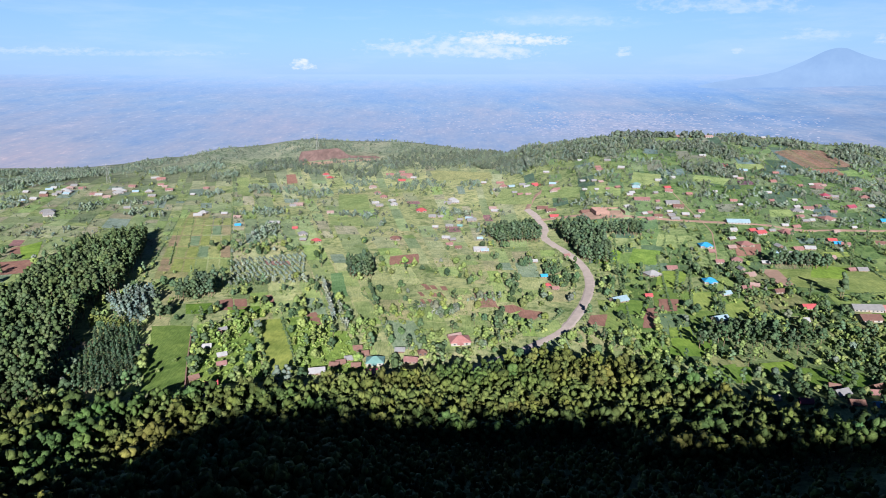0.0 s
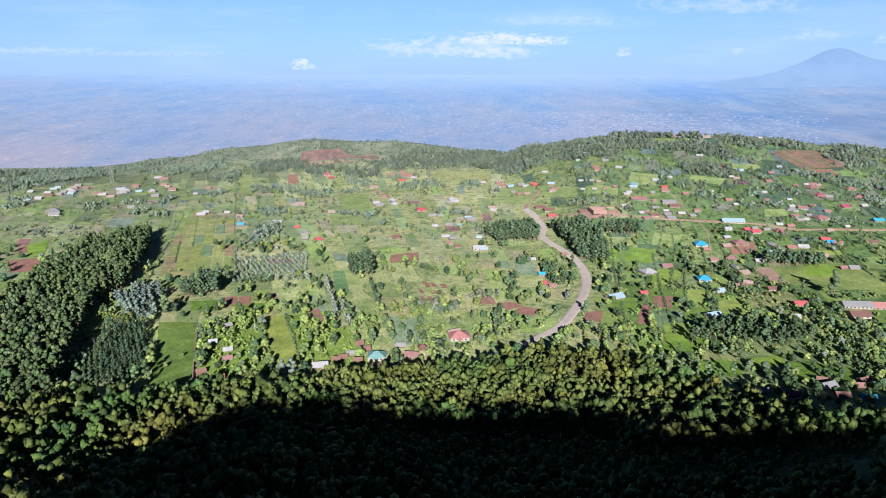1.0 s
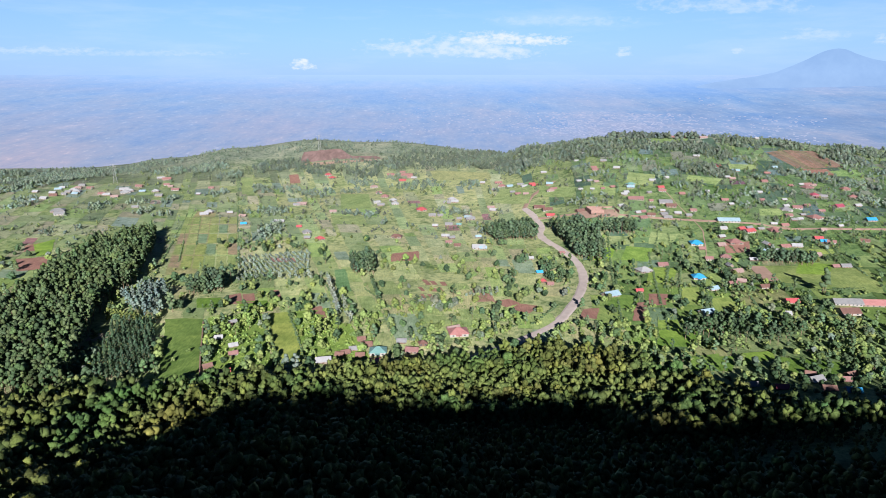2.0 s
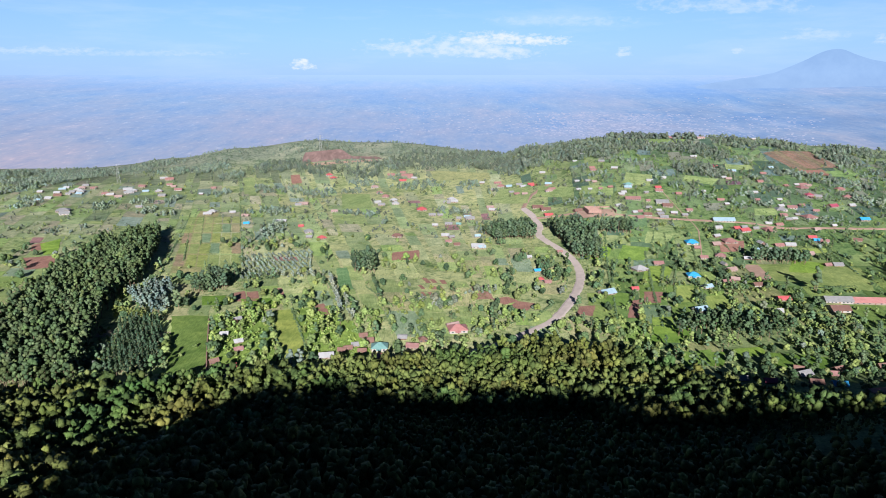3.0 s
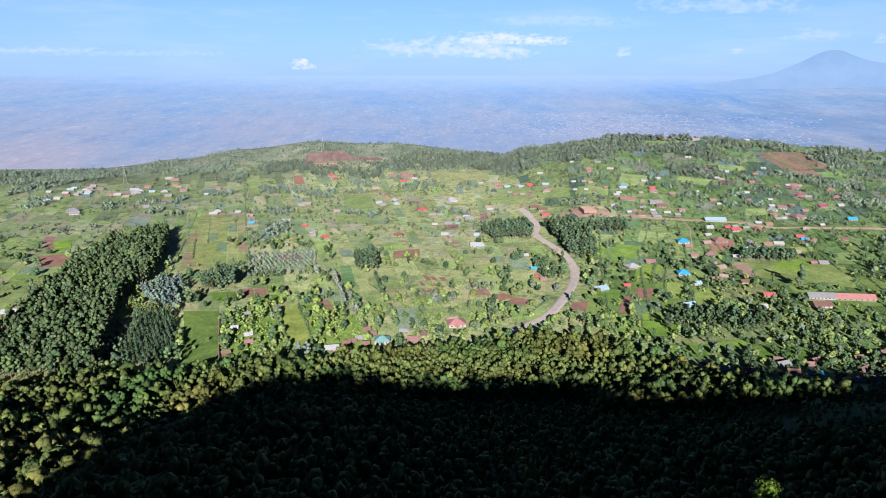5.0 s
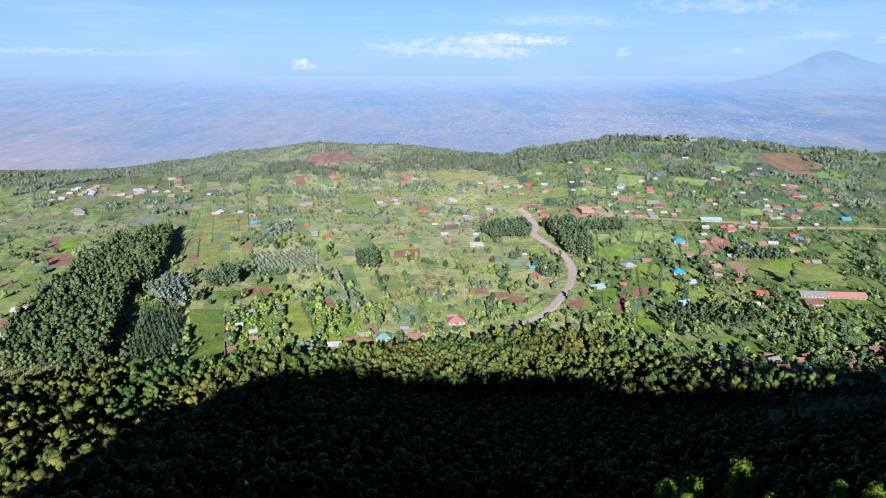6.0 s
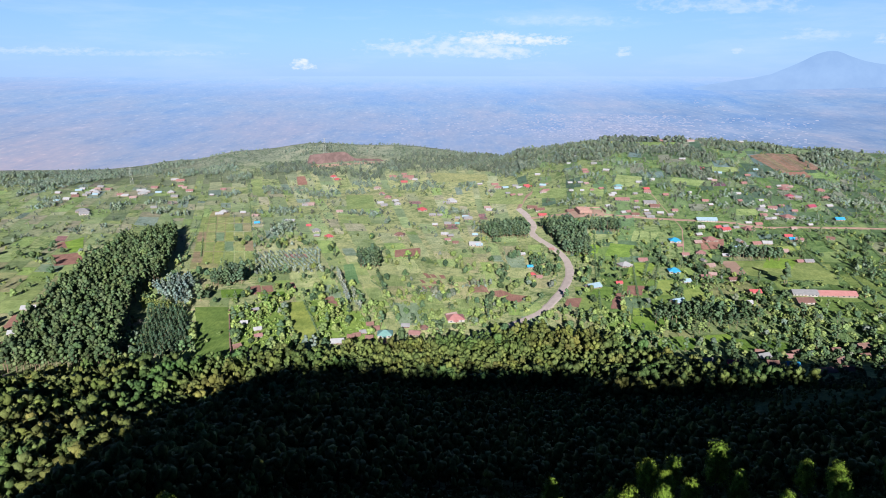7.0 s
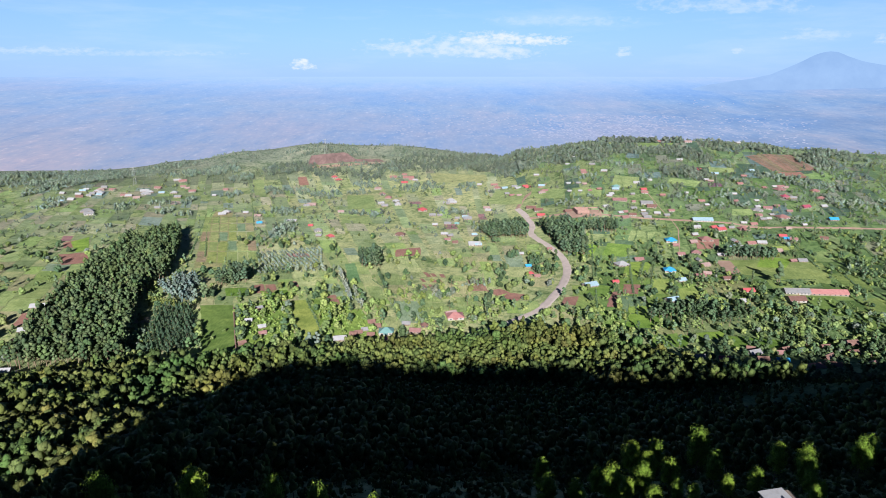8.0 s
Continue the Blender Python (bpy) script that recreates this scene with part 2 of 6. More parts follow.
def tri_mesh(name, verts, tris, material, tint):
    """A large mesh from arrays of vertices and triangles, with a tint for each triangle."""
    me = bpy.data.meshes.new(name)
    n, k = len(verts), len(tris)
    me.vertices.add(n)
    me.vertices.foreach_set("co", np.asarray(verts, dtype=np.float32).ravel())
    me.loops.add(3 * k)
    me.loops.foreach_set("vertex_index", np.asarray(tris, dtype=np.int32).ravel())
    me.polygons.add(k)
    me.polygons.foreach_set("loop_start", np.arange(0, 3 * k, 3, dtype=np.int32))
    me.materials.append(material)
    me.update(calc_edges=True)
    me.shade_smooth()
    paint(me, tint)
    return me


def part(name, data, parent, label="", m=None):
    """Link a mesh as one part under a thing or a part."""
    ob = new(name, data)
    ob.parent = parent
    if m is not None:
        ob.matrix_basis = m
    return tagged(ob, label) if label else ob


def thing(name, m, label, category, group="", kind=""):
    ob = new(name)
    ob.matrix_basis = m
    return tagged(ob, label, category, group, kind)


def inside(x, y, poly):
    hit = False
    for (x0, y0), (x1, y1) in zip(poly, poly[1:] + poly[:1]):
        if (y0 > y) != (y1 > y) and x < (x1 - x0) * (y - y0) / (y1 - y0) + x0:
            hit = not hit
    return hit


def near_line(x, y, line, reach):
    for (x0, y0), (x1, y1) in zip(line, line[1:]):
        dx, dy = x1 - x0, y1 - y0
        u = min(1, max(0, ((x - x0) * dx + (y - y0) * dy) / (dx * dx + dy * dy + 1e-9)))
        if (x - x0 - u * dx) ** 2 + (y - y0 - u * dy) ** 2 < reach * reach:
            return True
    return False


def glide(line, step):
    """A smooth line (Catmull-Rom) through the corner points, as points about a step apart."""
    pts = [Vector((*p, 0)) for p in line]
    pts = [2 * pts[0] - pts[1]] + pts + [2 * pts[-1] - pts[-2]]
    out = []
    for p0, p1, p2, p3 in zip(pts, pts[1:], pts[2:], pts[3:]):
        n = max(1, round((p2 - p1).length / step))
        for i in range(n):
            t = i / n
            out.append(0.5 * (2 * p1 + (p2 - p0) * t + (2 * p0 - 5 * p1 + 4 * p2 - p3) * t * t + (3 * p1 - 3 * p2 + p3 - p0) * t ** 3))
    return [(p.x, p.y) for p in out] + [tuple(line[-1])]


# ---------------- ground ----------------


def sstep(a, b, v):
    u = min(1.0, max(0.0, (v - a) / (b - a)))
    return u * u * (3 - 2 * u)


def bump(x, y, cx, cy, rx, ry):
    return math.exp(-((x - cx) / rx) ** 2 - ((y - cy) / ry) ** 2)


def foot(x):
    return 285 + 28 * sstep(90, 200, x) - 26 * math.exp(-((x + 140) / 70) ** 2)


def skyline(x):
    """Height of the ridge behind, which shades the slope, brought forward to y = 0 along the sun's rays."""
    return 99.5 + 5 * math.exp(-((x + 45) / 35) ** 2) + 0.5 * sstep(120, 150, x) + 2.5 * sstep(150, 190, x) - 16 * sstep(80, 122, -x) - 34 * sstep(105, 150, -x)


def hillside(x, y):
    d = foot(x) - y
    if d <= 0:
        return 0.0
    s = 0.48 * d * d / 260 if d < 130 else 31.2 + 0.48 * (d - 130)
    cap = 107.5 - 8 * sstep(70, 200, -x) - 22 * sstep(80, 135, -x) * (1 - sstep(60, 140, y)) - 0.404 * max(y, -45) - 8 - 9.5 * sstep(30, 75, y) + 0.8 * max(0, y - 150) + 13 * bump(x, y, 55, 3, 20, 14)
    k = 2.0
    h = max(0.0, 1 - abs(s - cap) / (4 * k))
    s = min(s, cap) - k * h * h
    if y < 0:
        s += (skyline(x) + 15.5 - 0.06 * max(0, -45 - y) - s) * sstep(0, 45, -y)
    return s


# the far ground: for each bearing (x / y) the row of crest heights and how far off the crest lies
CREST = [(-0.85, -24), (-0.66, -21), (-0.56, -18), (-0.45, -1), (-0.34, 19), (-0.21, 33), (-0.07, 30), (0.09, 15), (0.17, 37), (0.27, 54), (0.44, 53), (0.54, 51), (0.64, 39), (0.74, 30), (0.9, 24)]


def crest(u):
    """Crest height along a bearing, eased between the table's stops."""
    if u <= CREST[0][0]:
        return CREST[0][1]
    for (a, p), (b, q) in zip(CREST, CREST[1:]):
        if u < b:
            return p + (q - p) * sstep(a, b, u)
    return CREST[-1][1]


def height(x, y):
    z = -5.0 + hillside(x, y)
    if y > 440:
        u = x / y
        right = sstep(-0.12, 0.3, u)
        begin, top = 850 - 370 * right, 1130 - 140 * right
        rise = min(1.0, max(0.0, (y - begin) / (top - begin)))
        z += (crest(u) + 5) * rise ** (1.3 - 0.3 * right)
        z -= 190 * sstep(top, top + 560, y)
    z += 1.2 * math.sin(x * 0.021 + 1.3) * math.sin(y * 0.017) + 0.8 * math.sin(x * 0.043) * math.cos(y * 0.037 + 2)
    return z


def lines(lo, hi, fine_lo, fine_hi, fine, coarse):
    out = list(np.arange(fine_lo, fine_hi, fine)) + [fine_hi]
    v, s = fine_hi, fine
    while v < hi:
        s = min(coarse, s * 1.25)
        v += s
        out.append(v)
    v, s = fine_lo, fine
    while v > lo:
        s = min(coarse, s * 1.25)
        v -= s
        out.insert(0, v)
    return out


def build_ground():
    xs, ys = lines(-1900, 1900, -420, 560, 6, 90), lines(-2600, 1750, -40, 1120, 6, 90)
    verts = [(x, y, height(x, y)) for y in ys for x in xs]
    w = len(xs)
    faces = [(j * w + i, j * w + i + 1, (j + 1) * w + i + 1, (j + 1) * w + i) for j in range(len(ys) - 1) for i in range(w - 1)]
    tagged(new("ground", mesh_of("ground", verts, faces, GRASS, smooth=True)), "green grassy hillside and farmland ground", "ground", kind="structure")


build_ground()


def build_plain():
    """The wide valley floor beyond the hills, rising to the horizon; its haze is painted as glowing colour."""
    m = Nodes("painted_haze_plain", 1.0, spec=0.0)
    geo = m.n.new("ShaderNodeSeparateXYZ")
    m.l.new(m.pos, geo.inputs[0])
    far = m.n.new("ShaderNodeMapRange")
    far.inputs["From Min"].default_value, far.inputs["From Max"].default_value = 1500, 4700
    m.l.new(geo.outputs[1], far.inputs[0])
    # haze painted by distance: lilac near, pale blue at the horizon
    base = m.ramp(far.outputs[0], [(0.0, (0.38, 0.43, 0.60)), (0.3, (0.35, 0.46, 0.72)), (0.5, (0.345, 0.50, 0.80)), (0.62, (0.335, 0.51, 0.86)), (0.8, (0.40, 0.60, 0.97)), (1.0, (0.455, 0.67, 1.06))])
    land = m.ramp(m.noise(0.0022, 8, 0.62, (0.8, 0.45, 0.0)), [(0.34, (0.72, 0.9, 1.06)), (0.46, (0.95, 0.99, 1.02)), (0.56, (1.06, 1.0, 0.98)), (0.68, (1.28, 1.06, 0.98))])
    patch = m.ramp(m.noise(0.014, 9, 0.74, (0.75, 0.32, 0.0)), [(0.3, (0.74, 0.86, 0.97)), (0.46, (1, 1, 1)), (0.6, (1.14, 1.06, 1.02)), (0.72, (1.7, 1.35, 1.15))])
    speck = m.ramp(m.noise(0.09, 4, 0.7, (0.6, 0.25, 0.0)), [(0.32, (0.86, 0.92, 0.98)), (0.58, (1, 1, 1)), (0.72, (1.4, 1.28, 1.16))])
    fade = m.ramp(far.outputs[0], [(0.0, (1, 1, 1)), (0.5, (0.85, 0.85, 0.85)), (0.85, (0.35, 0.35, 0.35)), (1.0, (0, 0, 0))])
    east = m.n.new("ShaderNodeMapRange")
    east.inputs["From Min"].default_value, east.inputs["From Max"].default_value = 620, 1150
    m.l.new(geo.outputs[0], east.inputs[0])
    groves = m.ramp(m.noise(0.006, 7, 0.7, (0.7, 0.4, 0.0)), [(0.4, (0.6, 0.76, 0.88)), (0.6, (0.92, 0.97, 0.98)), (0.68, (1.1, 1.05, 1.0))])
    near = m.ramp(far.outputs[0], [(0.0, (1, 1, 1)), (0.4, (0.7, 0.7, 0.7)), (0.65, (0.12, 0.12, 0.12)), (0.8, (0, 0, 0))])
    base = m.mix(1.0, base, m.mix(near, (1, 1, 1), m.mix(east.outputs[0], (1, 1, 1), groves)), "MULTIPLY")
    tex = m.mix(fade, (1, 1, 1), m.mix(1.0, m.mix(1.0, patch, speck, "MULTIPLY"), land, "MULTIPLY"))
    # emission carries the painted haze; the land itself is no light source
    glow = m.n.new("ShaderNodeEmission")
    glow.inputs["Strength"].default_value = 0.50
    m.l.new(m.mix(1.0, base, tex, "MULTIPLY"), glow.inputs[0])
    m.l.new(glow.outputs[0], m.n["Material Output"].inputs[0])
    verts, faces = [], []
    rs = [1500 + 40 * i for i in range(20)] + [2300 + 130 * i for i in range(20)]
    n = 120
    for r in rs:
        u = (r - 1500) / 3270
        for i in range(n + 1):
            a = radians(-75 + 150 * i / n)
            verts.append((r * math.sin(a), r * math.cos(a), -150 + 298 * u ** 0.92))
    for j in range(len(rs) - 1):
        for i in range(n):
            k = j * (n + 1) + i
            faces.append((k, k + 1, k + n + 2, k + n + 1))
    tagged(new("backdrop", mesh_of("backdrop", verts, faces, m.mat, smooth=True)), "wide valley plain in painted blue haze reaching the horizon", "plain", kind="structure")


build_plain()
# ---------------- roads ----------------
MAIN_ROAD = [(0, 292), (39, 320), (60, 339), (77, 357), (93, 387), (107, 423), (116, 458), (118, 493), (112, 522.4), (102, 555), (99, 582), (104, 603), (102, 647), (96, 683)]
ROAD_ON = [(96, 683), (110, 725), (128.5, 757.3), (148, 785)]
DIRT_ROAD = [(102, 637), (135, 627.3), (182.3, 607.5), (253.6, 597.7), (312, 589), (350.7, 576.7), (434, 579.5), (601.5, 572.4)]
LOW_ROAD = [(-330, 246), (-250, 250), (-194, 256), (-177, 259), (-147, 266), (-116, 272), (-84, 280), (-40, 291), (0, 292)]
LANE = [(230.7, 488.3), (249, 542), (259, 583.4), (265, 715.7)]
WAYS = [MAIN_ROAD, ROAD_ON, DIRT_ROAD, LOW_ROAD, LANE]


def ribbon(name, line, width, material, label, rise=0.16, ragged=0.0):
    pts = glide(line, 4.0)
    verts, faces = [], []
    for i, (x, y) in enumerate(pts):
        x0, y0 = pts[max(0, i - 1)]
        x1, y1 = pts[min(len(pts) - 1, i + 1)]
        d = Vector((x1 - x0, y1 - y0)).normalized()
        w = width * (0.5 + ragged * noise.noise((x * 0.15, y * 0.15, 3)))
        for s in (-1, -0.5, 0.5, 1):
            px, py = x + d.y * w * s, y - d.x * w * s
            verts.append((px, py, height(px, py) + (rise if abs(s) < 1 else -0.25)))
    for i in range(len(pts) - 1):
        for k in range(3):
            q = 4 * i + k
            faces.append((q, q + 1, q + 5, q + 4))
    tagged(new(name, mesh_of(name, verts, faces, material)), label, "road", kind="structure")


ribbon("road_main", MAIN_ROAD, 9.5, ROAD, "pale worn curving country road", 0.3, 0.12)
ribbon("road_upper", ROAD_ON, 7, DIRT, "narrow brown dirt road", 0.3, 0.2)
ribbon("road_dirt", DIRT_ROAD, 8, DIRT, "red dirt village road", 0.28, 0.25)
ribbon("road_low", LOW_ROAD, 7, TAR, "shaded tarmac road below the forest", 0.26)
ribbon("road_lane", LANE, 1.5, DIRT, "narrow red dirt lane", 0.24, 0.3)

# ---------------- wooded areas ----------------
FOREST_EDGE = [(-420, 130), (-250, 175), (-230, 215), (-215, 240), (-192, 247), (-163, 253), (-125, 262), (-79, 270), (-68, 274), (-47, 280), (5, 290), (35, 299), (55, 311), (91, 300), (120, 280), (134, 251), (150, 226), (165, 198), (185, 176), (420, 130)]
BLOCK = [(-306, 396), (-308, 416), (-316, 448), (-320, 495), (-327, 545), (-303, 520), (-312, 550), (-294, 588), (-267, 522), (-250, 470), (-238, 425), (-243, 392), (-228, 348), (-214, 310), (-200, 274), (-192, 261), (-230, 252), (-262, 252), (-285, 320)]
SILVER = [(-236, 402), (-226, 420), (-212, 421), (-202, 403), (-190, 366), (-199, 360), (-222, 381)]
CONIFERS = [(-216, 352), (-189, 354), (-160, 285), (-163, 272), (-190, 276)]
GROVE = [(-194, 418), (-176, 447), (-164, 418), (-186, 404)]
ORCHARD = [(-184, 504), (-124, 528), (-113, 473), (-164, 440)]
EUCA_A = [(42, 587), (91, 616.5), (94, 564), (54, 556)]
EUCA_B = [(110, 595), (141, 580), (147.4, 513.6), (141.3, 487.6), (120, 500), (113, 580)]
EUCA_C = [(149, 566.7), (189.6, 568), (187, 553.6), (148.5, 557)]
MID_GROVE = [(-81, 487), (-61, 491), (-55, 455), (-73, 454)]
PITCH = [(261, 478), (356, 466), (330, 408), (268, 414), (258, 437)]
PITCH_TREES = [(269.6, 493.6), (317.7, 481.6), (316, 470), (271.5, 483)]
RIGHT_GROVE = [(158, 350), (203, 358), (235, 336), (207, 318), (148, 326)]
CORNER = [(146, 250), (166, 282), (205, 296), (262, 292), (330, 318), (400, 300), (420, 200), (300, 165), (190, 178)]
RIGHT_MIX = [(150, 324), (240, 380), (330, 390), (300, 270), (228, 250), (159, 255), (138, 290)]
HILL_WOOD = [(-560, 1010), (-400, 960), (-300, 960), (-60, 960), (110, 880), (230, 900), (330, 930), (460, 940), (460, 1020), (200, 1060), (-60, 1140), (-560, 1150)]
# patches of trees as ellipses: middle x and y, half-width and half-depth
DENSE = [(-268, 985, 50, 38), (-189, 949, 35, 26), (-125, 933, 26, 25), (-86, 983, 36, 34), (-13, 1013, 66, 52), (71, 1013, 47, 81), (131, 976, 36, 79), (114, 905, 34, 39), (196, 948, 39, 59), (226, 894, 41, 41), (270, 931, 51, 34), (324, 913, 50, 21), (375, 917, 38, 38), (398, 882, 24, 48), (341, 791, 33, 30), (363, 773, 22, 22), (468, 952, 31, 38), (540, 953, 35, 30), (603, 911, 34, 40), (676, 962, 27, 36)]
BELTS = [(481, 789, 40, 26), (517, 753, 35, 34), (405, 701, 20, 15), (427, 846, 22, 19), (495, 690, 20, 23), (333, 646, 6, 20), (407, 750, 13, 20), (280, 759, 14, 20), (270, 819, 17, 16), (253, 840, 17, 16), (208, 767, 17, 13), (187, 817, 19, 20), (303, 677, 19, 13), (290, 718, 13, 11), (360, 688, 13, 16), (411, 602, 23, 18), (365, 649, 13, 14), (-256, 832, 27, 35), (-214, 833, 20, 27), (-308, 801, 17, 27), (-334, 931, 22, 38), (-411, 997, 55, 36), (-441, 979, 27, 31), (-378, 986, 27, 33), (-355, 755, 10, 29), (-388, 742, 20, 17), (-356, 691, 13, 20), (-428, 715, 17, 26), (-327, 678, 13, 12)]
BELTS_WEST = [(-608, 884, 32, 92), (-632, 967, 54, 100), (-604, 1002, 47, 70), (-529, 731, 17, 26), (-542, 763, 18, 18), (-385, 603, 8, 10), (-406, 586, 7, 8), (-392, 586, 8, 9), (-126, 821, 19, 28), (-171, 809, 23, 31), (-107, 667, 16, 26), (-31, 850, 48, 26), (-119, 884, 25, 24), (36, 832, 19, 26), (5, 909, 24, 22), (-63, 906, 25, 20), (38, 608, 5, 23), (10, 695, 26, 14), (-210, 685, 26, 24), (-178, 596, 14, 42), (70, 778, 11, 24), (-85, 669, 11, 21), (-64, 644, 4, 20), (159, 658, 19, 13), (178, 685, 19, 12)]
SCRUB_PATCHES = [(-466, 1110, 92, 66), (-360, 1104, 61, 60), (-254, 1088, 70, 38), (-166, 1101, 61, 36), (-74, 1088, 60, 30), (16, 1084, 50, 28), (-515, 1057, 59, 42)]
WOODS = [BLOCK, SILVER, CONIFERS, GROVE, ORCHARD, EUCA_A, EUCA_B, EUCA_C, MID_GROVE, RIGHT_GROVE]


def forest_line(x):
    for (x0, y0), (x1, y1) in zip(FOREST_EDGE, FOREST_EDGE[1:]):
        if x0 <= x < x1:
            return y0 + (y1 - y0) * (x - x0) / (x1 - x0)
    return 150


# ---------------- fields ----------------
LEAN_LEFT, LEAN_RIGHT = -0.33, 0.25
PALETTE = [
    ((0.312, 0.41, 0.18), 5), ((0.28, 0.365, 0.17), 5), ((0.38, 0.43, 0.23), 6), ((0.22, 0.3, 0.15), 2), ((0.25, 0.34, 0.25), 1.5),
    ((0.38, 0.385, 0.235), 4), ((0.337, 0.199, 0.184), 1.2), ((0.4, 0.345, 0.27), 1.2), ((0.3, 0.43, 0.15), 2),
]
# far hill plots: dry colours, greyed to suggest haze
DRY_HAZED = [((0.225, 0.275, 0.155), 4), ((0.185, 0.235, 0.13), 4), ((0.27, 0.27, 0.18), 2), ((0.261, 0.167, 0.155), 1), ((0.237, 0.307, 0.144), 3)]
LEAFY = [((0.18, 0.285, 0.085), 5), ((0.13, 0.22, 0.075), 5), ((0.235, 0.33, 0.115), 5), ((0.1, 0.17, 0.08), 4), ((0.22, 0.13, 0.12), 1.5), ((0.27, 0.3, 0.155), 3), ((0.165, 0.255, 0.165), 1.5)]
CLEARINGS = [PITCH]


def slant(x):
    return LEAN_LEFT + (LEAN_RIGHT - LEAN_LEFT) * sstep(-90, 170, x)


def drape(p00, p10, p11, p01, step, rise):
    """A four-cornered patch laid over the ground; corners in order round it."""
    a, b, c, d = (Vector(p) for p in (p00, p10, p11, p01))
    nu = max(1, round(max((b - a).length, (c - d).length) / step))
    nv = max(1, round(max((d - a).length, (c - b).length) / step))
    verts, faces = [], []
    for j in range(nv + 1):
        for i in range(nu + 1):
            u, v = i / nu, j / nv
            p = (a * (1 - u) + b * u) * (1 - v) + (d * (1 - u) + c * u) * v
            p = p + Vector((noise.noise((p.x * 0.11, p.y * 0.11, 1)), noise.noise((p.x * 0.11, p.y * 0.11, 6)))) * 1.1
            verts.append((p.x, p.y, height(p.x, p.y) + rise))
    w = nu + 1
    for j in range(nv):
        for i in range(nu):
            k = j * w + i
            faces.append((k, k + w, k + w + 1, k + 1))
    n = Vector((b.x - a.x, b.y - a.y, 0)).cross(Vector((d.x - a.x, d.y - a.y, 0)))
    if n.z > 0:
        faces = [f[::-1] for f in faces]
    return verts, faces


def build_parcels():
    """Small farm plots in slanting columns."""
    rng = random.Random(11)
    x = -560.0
    while x < 600:
        w = rng.uniform(9, 26)
        y = 250 + rng.uniform(0, 30)
        while y < 960:
            d = rng.uniform(12, 52) * (0.6 + y / 1300)
            s = slant(x)
            x0, x1, y1 = x + 0.5, x + w - 0.5, y + d - 0.9
            pts = [(x0 + s * (y - 400), y), (x1 + s * (y - 400), y), (x1 + s * (y1 - 400), y1), (x0 + s * (y1 - 400), y1)]
            mid = ((pts[0][0] + pts[2][0]) / 2, (y + y1) / 2)
            bad = any(q[1] < max(forest_line(q[0]), foot(q[0]) - 12) + 6 for q in pts) or any(inside(*mid, p) for p in WOODS[:4] + [PITCH])
            bad = bad or any(near_line(*q, line, 5) for line in WAYS for q in pts + [mid])
            if not bad and abs(mid[0]) < 80 + 0.8 * mid[1] and rng.random() < 0.82:
                pal = DRY_HAZED if mid[1] > 900 and mid[0] < 150 else LEAFY if mid[0] > 110 else PALETTE
                col = rng.choices([p for p, _ in pal], [k for _, k in pal])[0]
                if col[0] > col[1] and w * d > 420:
                    col = pal[0][0]
                g = rng.uniform(0.86, 1.14)
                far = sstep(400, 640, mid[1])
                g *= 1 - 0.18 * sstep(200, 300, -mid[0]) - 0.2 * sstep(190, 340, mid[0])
                # blue grows with distance: haze painted into the plot's colour
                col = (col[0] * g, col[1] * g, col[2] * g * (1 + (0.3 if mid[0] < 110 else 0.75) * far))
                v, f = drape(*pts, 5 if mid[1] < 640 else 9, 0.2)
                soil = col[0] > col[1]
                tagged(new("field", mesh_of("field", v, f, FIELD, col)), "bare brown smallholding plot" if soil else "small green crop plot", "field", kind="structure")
            y += d
        x += w


build_parcels()


def field(label, material, pts, tint=None, rise=0.34, open_ground=True):
    v, f = drape(*pts, 7, rise)
    if open_ground:
        CLEARINGS.append(pts)
    tagged(new("field", mesh_of("field", v, f, material, tint)), label, "field", kind="structure")


EARTH = "bare brown yard by the houses"
RED = "freshly tilled red-brown soil plot"
field(RED, SOIL, [(-161, 407), (-152, 413), (-144, 390), (-156, 390)])
field(RED, SOIL, [(-132, 419), (-125, 420), (-118, 400), (-124, 398)])
field(RED, SOIL, [(-150, 411), (-142, 413), (-135, 393), (-143, 390)])
field(RED, SOIL, [(-93, 384), (-86, 386), (-77, 364), (-83, 362)])
field(RED, SOIL, [(37, 393), (48, 399), (56, 390), (45, 383)])
field(RED, SOIL, [(55, 390), (68, 385), (60, 372), (48, 379)])
field(RED, SOIL, [(98, 378), (110, 379), (103, 359), (92, 362)])
field(RED, SOIL, [(155, 412), (169, 412), (160, 388), (147, 387)])
field(RED, SOIL, [(139, 391), (149, 395), (134, 356), (126, 356)])
field(RED, SOIL, [(-380, 500), (-355, 506), (-333, 472), (-355, 464)])
field(RED, SOIL, [(-402, 546), (-390, 560), (-372, 530), (-389, 524)])
for i in range(9):
    u0, u1 = i / 9, (i + 0.93) / 9
    pts = [(484 + 99 * u0, 898 + 48 * u0), (484 + 99 * u1, 898 + 48 * u1), (491 + 79 * u1, 825 + 19 * u1), (491 + 79 * u0, 825 + 19 * u0)]
    field("ploughed red-brown strip on the hillside", FIELD, pts, [(0.25, 0.17, 0.15), (0.235, 0.175, 0.15), (0.215, 0.19, 0.14), (0.26, 0.175, 0.155)][i % 4], 0.6)
field("ploughed red strip below the hillside field", SOIL, [(494, 824), (537, 831), (533, 799), (503, 799)], rise=0.5)
field("bright green hillside crop field", FIELD, [(532, 820), (588, 837), (579, 809), (532, 796)], (0.19, 0.3, 0.13), 0.5)
